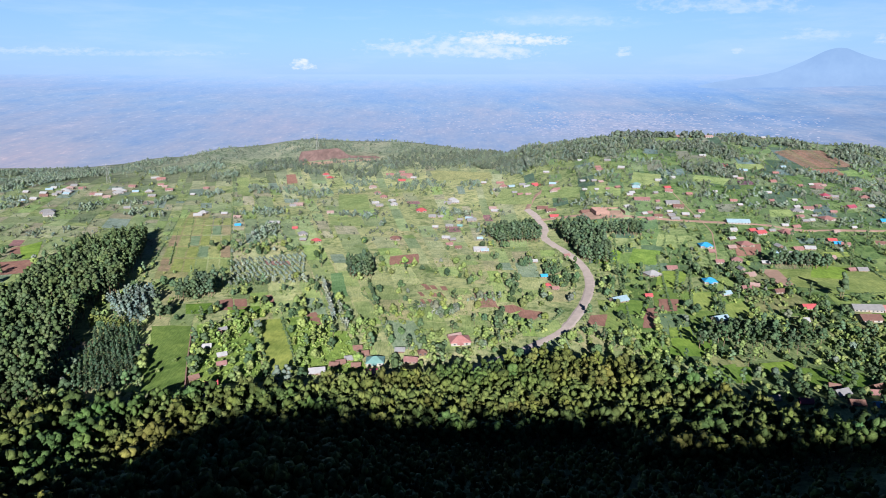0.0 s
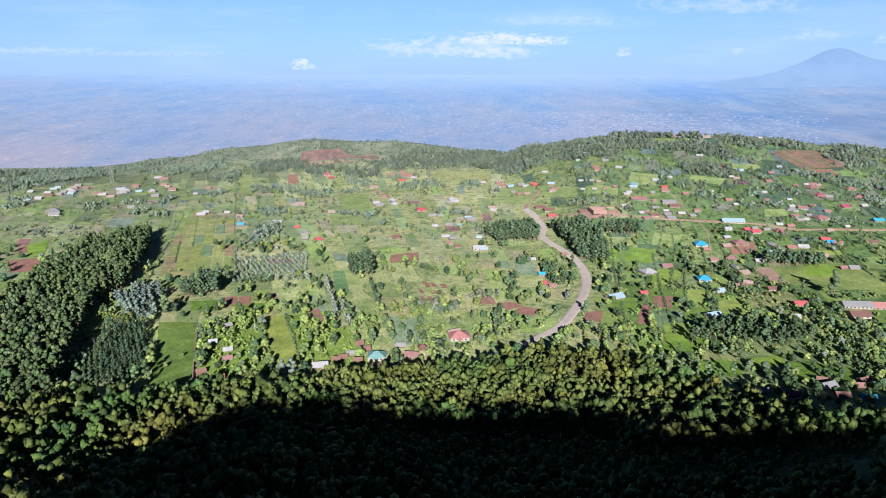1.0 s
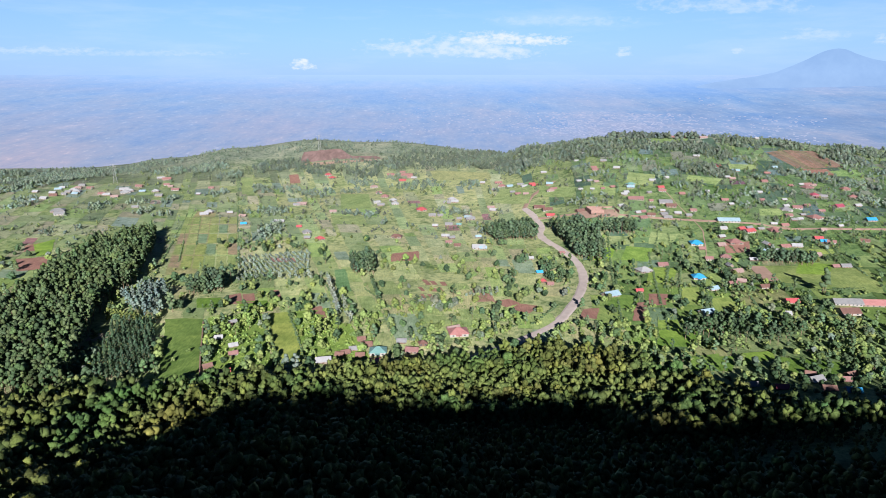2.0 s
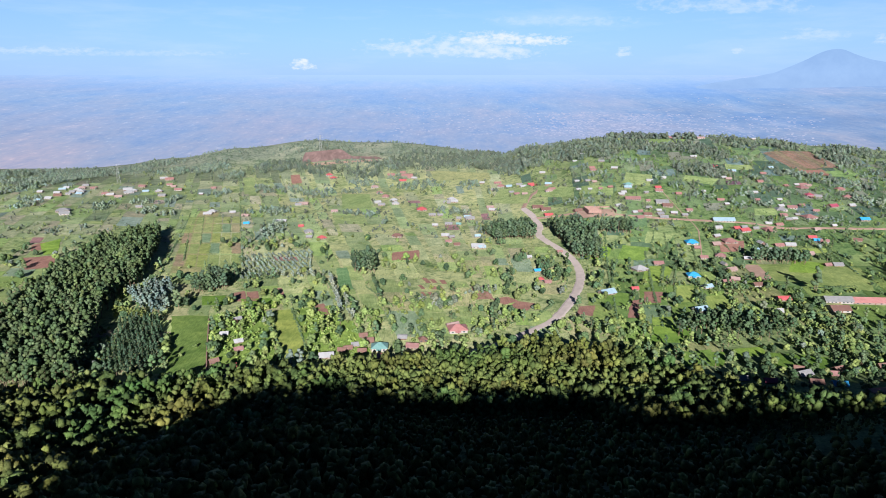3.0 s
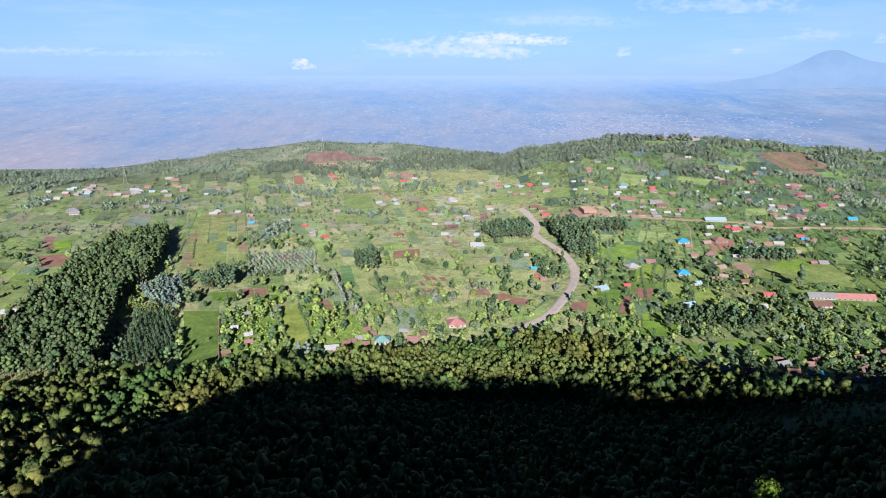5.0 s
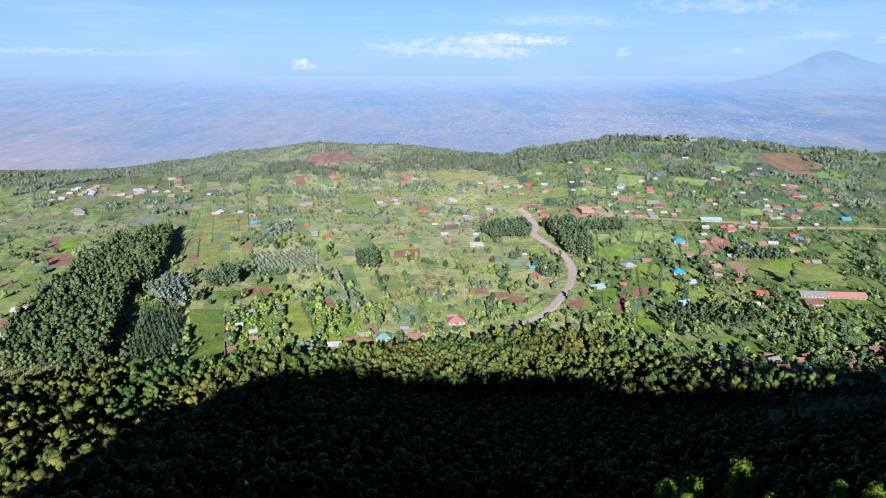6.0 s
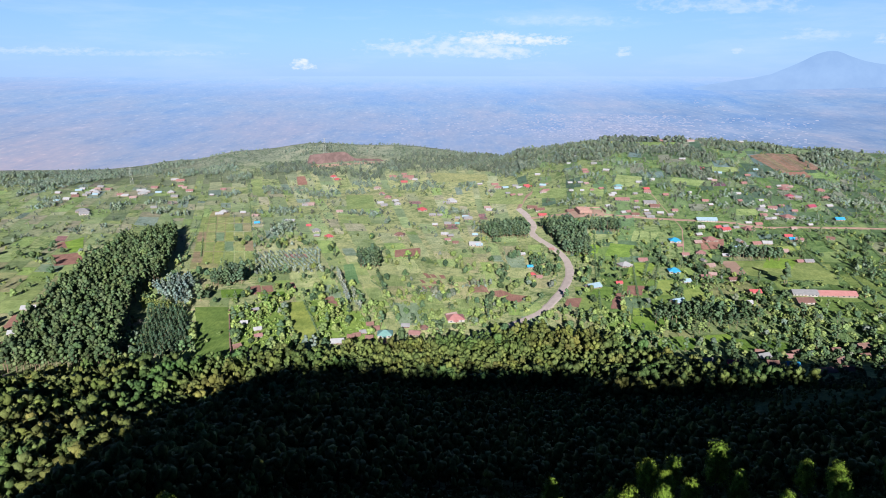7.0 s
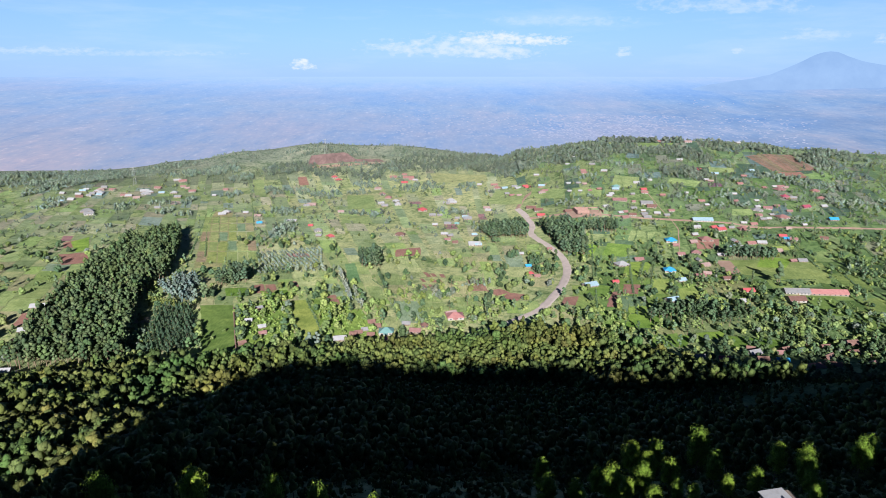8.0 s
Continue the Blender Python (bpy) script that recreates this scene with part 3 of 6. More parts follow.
field("bright green meadow under the hilltop wood", FIELD, [(331, 986), (398, 984), (399, 963), (325, 944)], (0.2, 0.29, 0.13), 0.5)
field(RED, SOIL, [(-47, 513), (-22, 521), (-20, 494), (-45, 490)])
field(RED, SOIL, [(263, 529.4), (289, 535), (277.4, 508), (254.7, 505.5)])
field(RED, SOIL, [(-240, 928.7), (-226, 930.5), (-211.4, 879), (-226.3, 877)])
for i in range(9):
    r = random.Random(i + 40)
    x, y, w, d = -14 + 7 * (i % 3) + r.uniform(-2, 2), 396 + 16 * (i // 3) + r.uniform(-4, 4), r.uniform(2.5, 5), r.uniform(7, 14)
    field("narrow tilled red soil strip", SOIL, [(x - 0.3 * d, y + d), (x - 0.3 * d + w, y + d), (x + w, y), (x, y)])
field("yellow-green ripening maize field", FIELD, [(-122, 372), (-107, 376), (-77, 294), (-92, 289)], (0.31, 0.38, 0.11))
field("dark green young crop field", FIELD, [(-185, 359), (-160, 360), (-129, 273), (-151, 273)], (0.14, 0.225, 0.065))
field("dry tan strip of tall grass", FIELD, [(-267, 574), (-295.3, 697.5), (-274, 705), (-233, 566)], (0.3, 0.29, 0.17))
field("dry tan strip of tall grass", FIELD, [(-233, 566), (-267, 574), (-226, 452), (-204, 460)], (0.31, 0.31, 0.17))
GARDENS = [[(-157, 361), (-125, 371), (-95, 291), (-126, 278)], [(-104, 376), (-80, 382), (-44, 302), (-73, 296)]]
for pts in GARDENS:
    field("lush green garden plot with banana clumps", FIELD, pts, (0.21, 0.32, 0.085), open_ground=False)
field("blue-green cabbage plot", FIELD, [(-91, 468), (-82, 471), (-69, 416), (-79, 411)], (0.156, 0.288, 0.144))
field("worn grass playing field with bare patches", FIELD, [(258, 440), (261, 480), (356, 466), (330, 408)], (0.24, 0.31, 0.12))
field("bare tan goal area of the playing field", DIRT, [(256, 436), (261, 478), (274, 476), (268, 440)], rise=0.5)
field("pale mown hill meadow", FIELD, [(-21, 940), (72, 919), (72, 871), (-11, 875)], (0.33, 0.36, 0.2))
field(RED, SOIL, [(-312, 345), (-298, 348), (-292, 326), (-305, 322)])
field(RED, SOIL, [(-290, 300), (-279, 302), (-273, 286), (-284, 283)])
LUSH = "bright green hedged kitchen garden plot"
field("lush green garden ground round small houses", FIELD, [(-157, 362), (-124, 372), (-95, 290), (-128, 276)], (0.2, 0.315, 0.075), 0.3, False)
field("lush green garden ground round small houses", FIELD, [(-106, 362), (-60, 352), (-40, 300), (-75, 296)], (0.2, 0.31, 0.08), 0.28, False)
field(LUSH, FIELD, [(144, 345), (165, 346), (156, 324), (137, 325)], (0.15, 0.265, 0.055))
field(LUSH, FIELD, [(133, 328), (153, 328), (148, 315), (129, 316)], (0.15, 0.265, 0.055))
field(LUSH, FIELD, [(144, 303), (168, 301), (158, 281), (136, 284)], (0.15, 0.265, 0.055))
field(LUSH, FIELD, [(190, 300), (225, 296), (215, 268), (185, 275)], (0.15, 0.265, 0.055))
field(LUSH, FIELD, [(-150, 395), (-128, 398), (-118, 378), (-140, 376)], (0.15, 0.265, 0.055))
field(LUSH, FIELD, [(-180, 400), (-163, 402), (-155, 382), (-172, 380)], (0.15, 0.265, 0.055))
field("bright green hedged crop plot", FIELD, [(138, 341), (152, 343), (150, 331), (135, 328)], (0.21, 0.34, 0.07), 0.38, True)
field("bright green hedged crop plot", FIELD, [(143, 357), (158, 360), (154, 346), (139, 343)], (0.25, 0.37, 0.09), 0.38, True)
field("bright green hedged crop plot", FIELD, [(144, 302), (161, 305), (156, 290), (139, 289)], (0.19, 0.31, 0.08), 0.38, True)
field("bright green hedged crop plot", FIELD, [(184, 423), (198, 425), (185, 391), (171, 388)], (0.28, 0.37, 0.12), 0.38, True)
field("bright green hedged crop plot", FIELD, [(174, 305), (194, 309), (190, 297), (170, 292)], (0.21, 0.34, 0.07), 0.38, True)
field("bright green hedged crop plot", FIELD, [(204, 560), (228, 552), (213, 526), (193, 532)], (0.29, 0.37, 0.18), 0.38, True)
field("bright green hedged crop plot", FIELD, [(171, 527), (194, 521), (179, 489), (157, 494)], (0.19, 0.31, 0.08), 0.38, True)
field("bright green hedged crop plot", FIELD, [(334, 518), (358, 518), (353, 506), (327, 503)], (0.28, 0.37, 0.12), 0.38, True)
field("bright green hedged crop plot", FIELD, [(345, 633), (372, 638), (364, 616), (336, 610)], (0.26, 0.35, 0.16), 0.38, True)
field("bright green hedged crop plot", FIELD, [(395, 826), (433, 826), (426, 802), (386, 798)], (0.29, 0.37, 0.18), 0.38, True)
field("bright green hedged crop plot", FIELD, [(317, 763), (353, 747), (337, 725), (305, 741)], (0.26, 0.35, 0.16), 0.38, True)
field("bright green hedged crop plot", FIELD, [(244, 780), (275, 765), (255, 714), (223, 719)], (0.29, 0.37, 0.18), 0.38, True)
field("bright green hedged crop plot", FIELD, [(175, 729), (209, 709), (199, 674), (163, 692)], (0.26, 0.35, 0.16), 0.38, True)
field("bright green hedged crop plot", FIELD, [(80, 807), (121, 780), (103, 698), (60, 738)], (0.29, 0.37, 0.18), 0.38, True)
field("bright green hedged crop plot", FIELD, [(128, 774), (168, 730), (153, 690), (116, 718)], (0.26, 0.35, 0.16), 0.38, True)
field("bright green hedged crop plot", FIELD, [(197, 401), (215, 405), (206, 379), (187, 375)], (0.28, 0.37, 0.12), 0.38, True)
field("bright green hedged crop plot", FIELD, [(140, 527), (159, 520), (146, 490), (128, 498)], (0.21, 0.34, 0.07), 0.38, True)
field("bright green hedged crop plot", FIELD, [(177, 477), (199, 473), (182, 435), (162, 438)], (0.25, 0.37, 0.09), 0.38, True)
field("bright green hedged crop plot", FIELD, [(-140, 808), (-101, 804), (-87, 709), (-124, 709)], (0.26, 0.35, 0.16), 0.38, True)
field("bright green hedged crop plot", FIELD, [(-130, 671), (-91, 664), (-82, 622), (-118, 623)], (0.29, 0.37, 0.18), 0.38, True)
field("bright green hedged crop plot", FIELD, [(-396, 549), (-386, 567), (-358, 515), (-366, 507)], (0.21, 0.34, 0.07), 0.38, True)
field("bright green hedged crop plot", FIELD, [(128, 411), (147, 406), (134, 377), (116, 381)], (0.19, 0.31, 0.08), 0.38, True)
field("bright green hedged crop plot", FIELD, [(-312, 918), (-294, 918), (-256, 796), (-272, 796)], (0.29, 0.37, 0.18), 0.38, True)
field("bright green hedged crop plot", FIELD, [(309, 485), (333, 478), (312, 448), (289, 455)], (0.21, 0.34, 0.07), 0.38, True)
for i in range(6):
    for j in range(5):
        rng = random.Random(i * 17 + j)
        u0, u1, v0, v1 = i / 6 + 0.01, (i + 1) / 6 - 0.012, j / 5 + 0.01, (j + 1) / 5 - 0.01
        ya, yb = 470 + 200 * v0, 470 + 200 * v1
        c = rng.choice([(0.327, 0.372, 0.172), (0.256, 0.328, 0.138), (0.202, 0.3, 0.2), (0.364, 0.335, 0.224), (0.284, 0.342, 0.127), (0.31, 0.36, 0.17), (0.31, 0.25, 0.185)])
        field("narrow strip of smallholder vegetable crops", FIELD, [(-232 + 60 * u0 - 0.33 * (ya - 470), ya), (-232 + 60 * u1 - 0.33 * (ya - 470), ya), (-232 + 60 * u1 - 0.33 * (yb - 470), yb), (-232 + 60 * u0 - 0.33 * (yb - 470), yb)], c, 0.36)

# ---------------- houses ----------------
PLOTS = []


def box(bm, x0, x1, y0, y1, z0, z1):
    m = Matrix.Translation(((x0 + x1) / 2, (y0 + y1) / 2, (z0 + z1) / 2)) @ Matrix.Diagonal((x1 - x0, y1 - y0, z1 - z0, 1))
    bmesh.ops.create_cube(bm, size=1, matrix=m)


def bm_mesh(name, bm, material):
    me = bpy.data.meshes.new(name)
    bm.to_mesh(me)
    bm.free()
    me.materials.append(material)
    return me


def prism(profile, x0, x1):
    """Extrude a closed (y, z) outline along x."""
    bm = bmesh.new()
    a = [bm.verts.new((x0, y, z)) for y, z in profile]
    b = [bm.verts.new((x1, y, z)) for y, z in profile]
    n = len(profile)
    bm.faces.new(a)
    bm.faces.new(b[::-1])
    for i in range(n):
        bm.faces.new((a[(i + 1) % n], a[i], b[i], b[(i + 1) % n]))
    bmesh.ops.recalc_face_normals(bm, faces=bm.faces[:])
    return bm


def hip_roof(w, d, z, rise, over, thick=0.12):
    bm = bmesh.new()
    X, Y = w / 2 + over, d / 2 + over
    r = max(0.1, X - Y)
    rings = []
    for dz in (0, -thick):
        rings.append([bm.verts.new(p) for p in ((-X, -Y, z + dz), (X, -Y, z + dz), (X, Y, z + dz), (-X, Y, z + dz))] + [bm.verts.new((-r, 0, z + rise + dz)), bm.verts.new((r, 0, z + rise + dz))])
    for k, s in enumerate(rings):
        fs = [(s[0], s[1], s[5], s[4]), (s[1], s[2], s[5]), (s[2], s[3], s[4], s[5]), (s[3], s[0], s[4])]
        for f in fs:
            bm.faces.new(f if k == 0 else f[::-1])
    for i in range(4):
        j = (i + 1) % 4
        bm.faces.new((rings[1][i], rings[1][j], rings[0][j], rings[0][i]))
    return bm


def house(x, y, w, d, turn, colour, style, walls=None):
    """A small farmhouse: walls, overhanging sheet-metal roof, a door and windows."""
    rng = random.Random(round(x * 13 + y * 7))
    tall = 1.8 if w < 9 else 2.2
    z = min(height(x + dx, y + dy) for dx in (-w / 2, w / 2) for dy in (-d / 2, d / 2)) - 0.3
    PLOTS.append((x, y, 0.62 * math.hypot(w, d) + 1.0))
    top = tall + 0.3
    long = "long" if w > 18 else "small" if w < 8 else ""
    ob = thing("house", pose(x, y, z, 0, 0, turn), f"{long} single-storey house with {WORDS[colour]} sheet-metal {style} roof".strip(), "house", "farmhouses")
    wall = walls or (WALL_RUST if colour == "rust" or (w < 7 and rng.random() < 0.4) else rng.choice([WALL_WHITE, WALL_CREAM, WALL_CREAM]))
    rise = min(2.4, 0.24 * d + 0.5)
    over = 0.6
    if style == "gable":
        part("wall", bm_mesh("wall", prism([(-d / 2, 0), (d / 2, 0), (d / 2, top), (0, top + rise - 0.06), (-d / 2, top)], -w / 2, w / 2), wall), ob)
        e = over * rise / (d / 2)
        prof = [(-d / 2 - over, top - e), (0, top + rise), (d / 2 + over, top - e), (d / 2 + over, top - e + 0.14), (0, top + rise + 0.16), (-d / 2 - over, top - e + 0.14)]
        part("roof", bm_mesh("roof", prism(prof, -w / 2 - over, w / 2 + over), ROOFS[colour]), ob)
    else:
        bm = bmesh.new()
        box(bm, -w / 2, w / 2, -d / 2, d / 2, 0, top)
        part("wall", bm_mesh("wall", bm, wall), ob)
        if style == "hip":
            part("roof", bm_mesh("roof", hip_roof(w, d, top + 0.15, rise + 0.2, over), ROOFS[colour]), ob)
            if w > 9:
                part("porch_roof", bm_mesh("porch_roof", prism([(-d / 2 - 2.2, top - 0.5), (-d / 2 + 0.4, top + 0.35), (-d / 2 + 0.4, top + 0.5), (-d / 2 - 2.2, top - 0.38)], -w * 0.2, w * 0.12), ROOFS[colour]), ob)
        else:
            part("roof", bm_mesh("roof", prism([(-d / 2 - 0.4, top - 0.1), (d / 2 + 0.4, top + 0.5), (d / 2 + 0.4, top + 0.64), (-d / 2 - 0.4, top + 0.04)], -w / 2 - 0.4, w / 2 + 0.4), ROOFS[colour]), ob)
    bm = bmesh.new()
    box(bm, -0.5, 0.5, -d / 2 - 0.05, -d / 2 + 0.05, 0.3, 2.1)
    part("door", bm_mesh("door", bm, WOOD), ob)
    slots = [-0.32, 0.3] if w < 14 else [-0.42, -0.28, -0.14, 0.14, 0.28, 0.42]
    for u in slots:
        bm = bmesh.new()
        box(bm, u * w - 0.55, u * w + 0.55, -d / 2 - 0.04, -d / 2 + 0.04, 1.1, 1.95)
        part("window", bm_mesh("window", bm, GLASS), ob)
    return ob


house(-68, 298, 7.9, 4.9, 11, "white", "gable")
house(-57, 309, 4.5, 2.8, 19, "rust", "gable")
house(-53, 314, 4.5, 2.8, 11, "grey", "gable")
house(-60, 306, 4.5, 2.8, -4, "rust", "gable")
house(-48, 306, 4.5, 2.8, 3, "rust", "gable")
house(-38, 311, 9.2, 7.4, 3, "teal", "hip")
house(-39, 298, 7.1, 4.4, 11, "crimson", "flat")
house(-50, 327, 4.5, 2.8, 11, "rust", "gable")
house(-46, 320, 6.1, 3.8, 11, "rust", "gable")
house(-25, 325, 5.1, 3.2, 0, "grey", "gable")
house(-18, 313, 7.1, 4.4, -8, "pink", "gable")
house(-12, 322, 4.5, 3.6, 15, "brown", "hip")
house(10, 338, 11.7, 9.4, 8, "salmon", "hip")
house(7, 344, 7.7, 4.8, 25, "pinkwhite", "gable")
house(-138, 353, 4.5, 2.8, 36, "grey", "gable")
house(-139, 347, 4.5, 2.8, 11, "rust", "gable")
house(-138, 327, 4.5, 2.8, 11, "white", "gable")
house(-125, 315, 4.5, 2.8, 26, "white", "gable")
house(-121, 303, 4.5, 2.8, 26, "pink", "gable")
house(-122, 277, 4.5, 2.8, 19, "rust", "gable")
house(-118, 280, 5.4, 3.4, 19, "red", "gable")
house(-130, 287, 4.5, 2.8, 36, "rust", "gable")
house(209, 266, 5.2, 3.2, -6, "pink", "gable")
house(193, 265, 7.5, 4.7, 19, "grey", "gable")
house(170, 255, 5.5, 3.4, -6, "crimson", "gable")
house(158, 261, 5.6, 3.5, 2, "grey", "gable")
house(191, 251, 5.8, 3.6, -6, "rust", "gable")
house(201, 248, 6.2, 3.9, -6, "blue", "gable")
house(218, 275, 5.4, 3.3, 19, "rust", "gable")
house(195, 273, 4.5, 2.8, -21, "rust", "gable")
house(125, 406, 11.7, 7.3, 25, "skyblue", "gable")
house(149, 416, 4.9, 3.1, 8, "red", "gable")
house(168, 465, 10.9, 8.7, 19, "white", "hip")
house(189, 480.7, 8.0, 5.0, 2, "pink", "gable")
house(206, 446, 9.4, 7.5, -6, "blue", "hip")
house(236, 528, 10.4, 8.4, -6, "blue", "hip")
house(273, 530.4, 12.3, 9.8, 2, "pinkred", "hip")
house(234, 493.6, 6.5, 4.1, 2, "pink", "gable")
house(250.3, 496.7, 8.3, 6.6, -21, "pink", "hip")
house(245, 463, 8.5, 5.3, 19, "pinkwhite", "gable")
house(237, 438, 5.9, 3.7, -21, "pinkwhite", "gable")
house(207, 420, 7.1, 4.4, 19, "skyblue", "gable")
house(182, 372, 9.6, 5.9, 19, "skyblue", "gable")
house(250, 390, 8.6, 5.3, 2, "red", "gable")
house(233, 367, 6.9, 4.3, -6, "white", "gable")
house(288, 388, 19.0, 8.0, -4, "grey", "gable")
house(313, 387, 29.2, 8.5, -4, "salmon", "gable")
house(278, 370, 12.7, 7.9, 2, "brown", "gable")
house(292.5, 509.7, 8.5, 6.8, -21, "skyblue", "hip")
house(303.3, 510.7, 6.0, 3.7, -14, "grey", "gable")
house(316.6, 523.4, 8.6, 5.3, 9, "pinkred", "gable")
house(328.7, 526, 8.8, 5.4, -6, "white", "gable")
house(361, 546.6, 7.2, 4.4, -6, "red", "gable")
house(361, 538, 6.2, 3.9, -6, "blue", "gable")
house(367, 536, 7.1, 4.4, -14, "pink", "gable")
house(329.5, 568, 11.2, 9.0, 2, "pinkred", "hip")
house(294.3, 593.3, 21.5, 7.9, -4, "skyblue", "gable")
house(306, 572, 6.6, 4.0, 19, "grey", "gable")
house(302, 562.3, 10.2, 6.3, 19, "red", "gable")
house(278.3, 569, 7.5, 4.7, 9, "white", "gable")
house(266.4, 544, 6.3, 3.9, 19, "white", "gable")
house(236.3, 515.5, 5.2, 3.2, 2, "pink", "gable")
house(271.3, 490, 5.8, 3.6, -6, "white", "gable")
house(339, 470, 7.9, 4.9, 2, "grey", "gable")
house(330, 469, 5.5, 3.4, 9, "pink", "gable")
house(401, 539.5, 7.1, 4.4, -21, "brown", "gable")
house(450, 605, 9.9, 6.1, 2, "blue", "gable")
house(452, 730, 12.9, 10.3, 19, "pink", "hip")
house(443.4, 650.5, 10.5, 6.6, 19, "crimson", "gable")
house(395, 612, 13.0, 10.4, 9, "pinkred", "hip")
house(377, 636.4, 11.4, 9.1, -6, "grey", "hip")
house(394, 644.6, 9.4, 5.8, -14, "pink", "gable")
house(489, 696.5, 9.0, 7.2, -14, "pinkred", "hip")
house(439.5, 692.3, 9.0, 7.2, 9, "crimson", "hip")
house(373.7, 805, 10.3, 8.3, 2, "red", "hip")
house(390, 790, 8.8, 5.5, -14, "skyblue", "gable")
house(219, 661.7, 16.6, 7.0, -4, "pink", "gable")
house(250, 653.7, 13.7, 8.6, -6, "grey", "gable")
house(252, 641, 10.4, 6.5, -6, "brown", "gable")
house(119, 639, 8.9, 5.5, 8, "red", "gable")
house(119, 660, 10.7, 6.7, 8, "brown", "gable")
house(149.6, 629, 9.2, 5.8, 19, "rust", "gable")
house(208, 598, 7.8, 4.9, 19, "pink", "gable")
house(234.7, 601, 7.8, 4.9, -6, "grey", "gable")
house(219.5, 608, 7.9, 5.0, -6, "brown", "gable")
house(226, 707, 8.0, 5.0, -6, "skyblue", "gable")
house(260, 693.7, 7.8, 4.9, -14, "pinkred", "gable")
house(210.5, 678, 6.6, 4.1, -21, "white", "gable")
house(-25.5, 699.4, 11.4, 9.1, 8, "red", "hip")
house(-122, 566, 7.9, 6.4, 26, "red", "hip")
house(-140, 589, 8.2, 6.6, 26, "grey", "hip")
house(-135, 569, 5.6, 3.5, -4, "grey", "gable")
house(-175.6, 728.4, 10.6, 6.6, 3, "pinkwhite", "gable")
house(-181.6, 725.3, 7.0, 4.3, -4, "grey", "gable")
house(-217.5, 628.5, 5.6, 3.5, 19, "blue", "gable")
house(-88, 810, 7.9, 6.3, 11, "pink", "hip")
house(-77, 783.3, 8.8, 7.1, -4, "pinkred", "hip")
house(-60, 734.5, 8.4, 6.7, 11, "white", "hip")
house(-77.4, 728.6, 8.3, 5.2, 11, "grey", "gable")
house(6, 743, 8.5, 5.3, -8, "grey", "gable")
house(15.5, 749, 8.5, 5.3, 0, "white", "gable")
house(61, 698.6, 7.9, 5.0, -15, "white", "gable")
house(18, 626.6, 4.6, 2.9, -15, "teal", "gable")
house(7, 629, 7.2, 4.5, -8, "grey", "gable")
house(31.3, 653.6, 9.6, 6.0, 8, "grey", "gable")
house(34, 535, 11.5, 7.2, 0, "white", "gable")
house(38, 533, 6.2, 3.8, 8, "skyblue", "gable")
house(82, 818.6, 9.2, 7.4, -8, "pinkred", "hip")
house(70.5, 799, 6.4, 3.9, -15, "grey", "gable")
house(110, 794, 8.3, 5.1, 15, "white", "gable")
house(122, 782.3, 7.6, 4.7, 8, "red", "gable")
house(141, 777, 8.1, 5.1, -15, "skyblue", "gable")
house(140, 744.3, 8.4, 5.2, 15, "pink", "gable")
house(79, 436, 4.8, 3.8, 0, "red", "hip")
house(80, 459, 4.5, 2.8, 8, "blue", "gable")
house(84, 430, 4.5, 2.8, 0, "pink", "gable")
house(-169, 907, 8.8, 6.9, 36, "red", "hip")
house(-54.5, 916.6, 17.8, 7.5, -4, "pinkred", "gable")
house(-60, 886, 10.0, 6.2, -4, "red", "gable")
house(-12, 674, 7.7, 4.8, 0, "grey", "gable")
house(14, 542, 5.4, 3.3, 8, "brown", "gable")
house(9, 571, 5.7, 3.5, 25, "grey", "gable")
house(78, 498, 4.5, 2.8, 15, "white", "gable")
house(109, 515, 4.5, 2.8, 15, "pink", "gable")
house(-441.3, 817, 11.9, 9.5, 36, "white", "hip")
house(-440, 786.5, 8.9, 5.6, 11, "pinkwhite", "gable")
house(-510, 819.3, 10.5, 8.5, 11, "white", "hip")
house(-505.7, 845.5, 8.1, 5.0, 19, "pink", "gable")
house(-443.4, 671, 10.9, 6.8, 11, "grey", "gable")
house(-427.7, 919.4, 11.8, 7.3, 19, "pinkred", "gable")
house(-381.6, 789.4, 8.9, 5.6, 3, "grey", "gable")
house(-280, 681, 8.9, 5.5, 11, "white", "gable")
house(-378, 832.7, 9.4, 5.9, 11, "pink", "gable")
house(-523, 787.7, 8.9, 5.6, 19, "rust", "gable")
house(-524, 769.3, 8.7, 5.4, -4, "white", "gable")
house(-378.3, 716.5, 7.0, 4.3, 11, "grey", "gable")
house(234, 799, 7.7, 4.7, -21, "white", "gable")
house(203.7, 793.3, 7.6, 4.7, 2, "pink", "gable")
house(261.7, 736, 7.1, 4.4, -6, "white", "gable")
house(225, 837.4, 8.0, 5.0, 2, "grey", "gable")
house(393, 927, 8.8, 5.4, 2, "white", "gable")


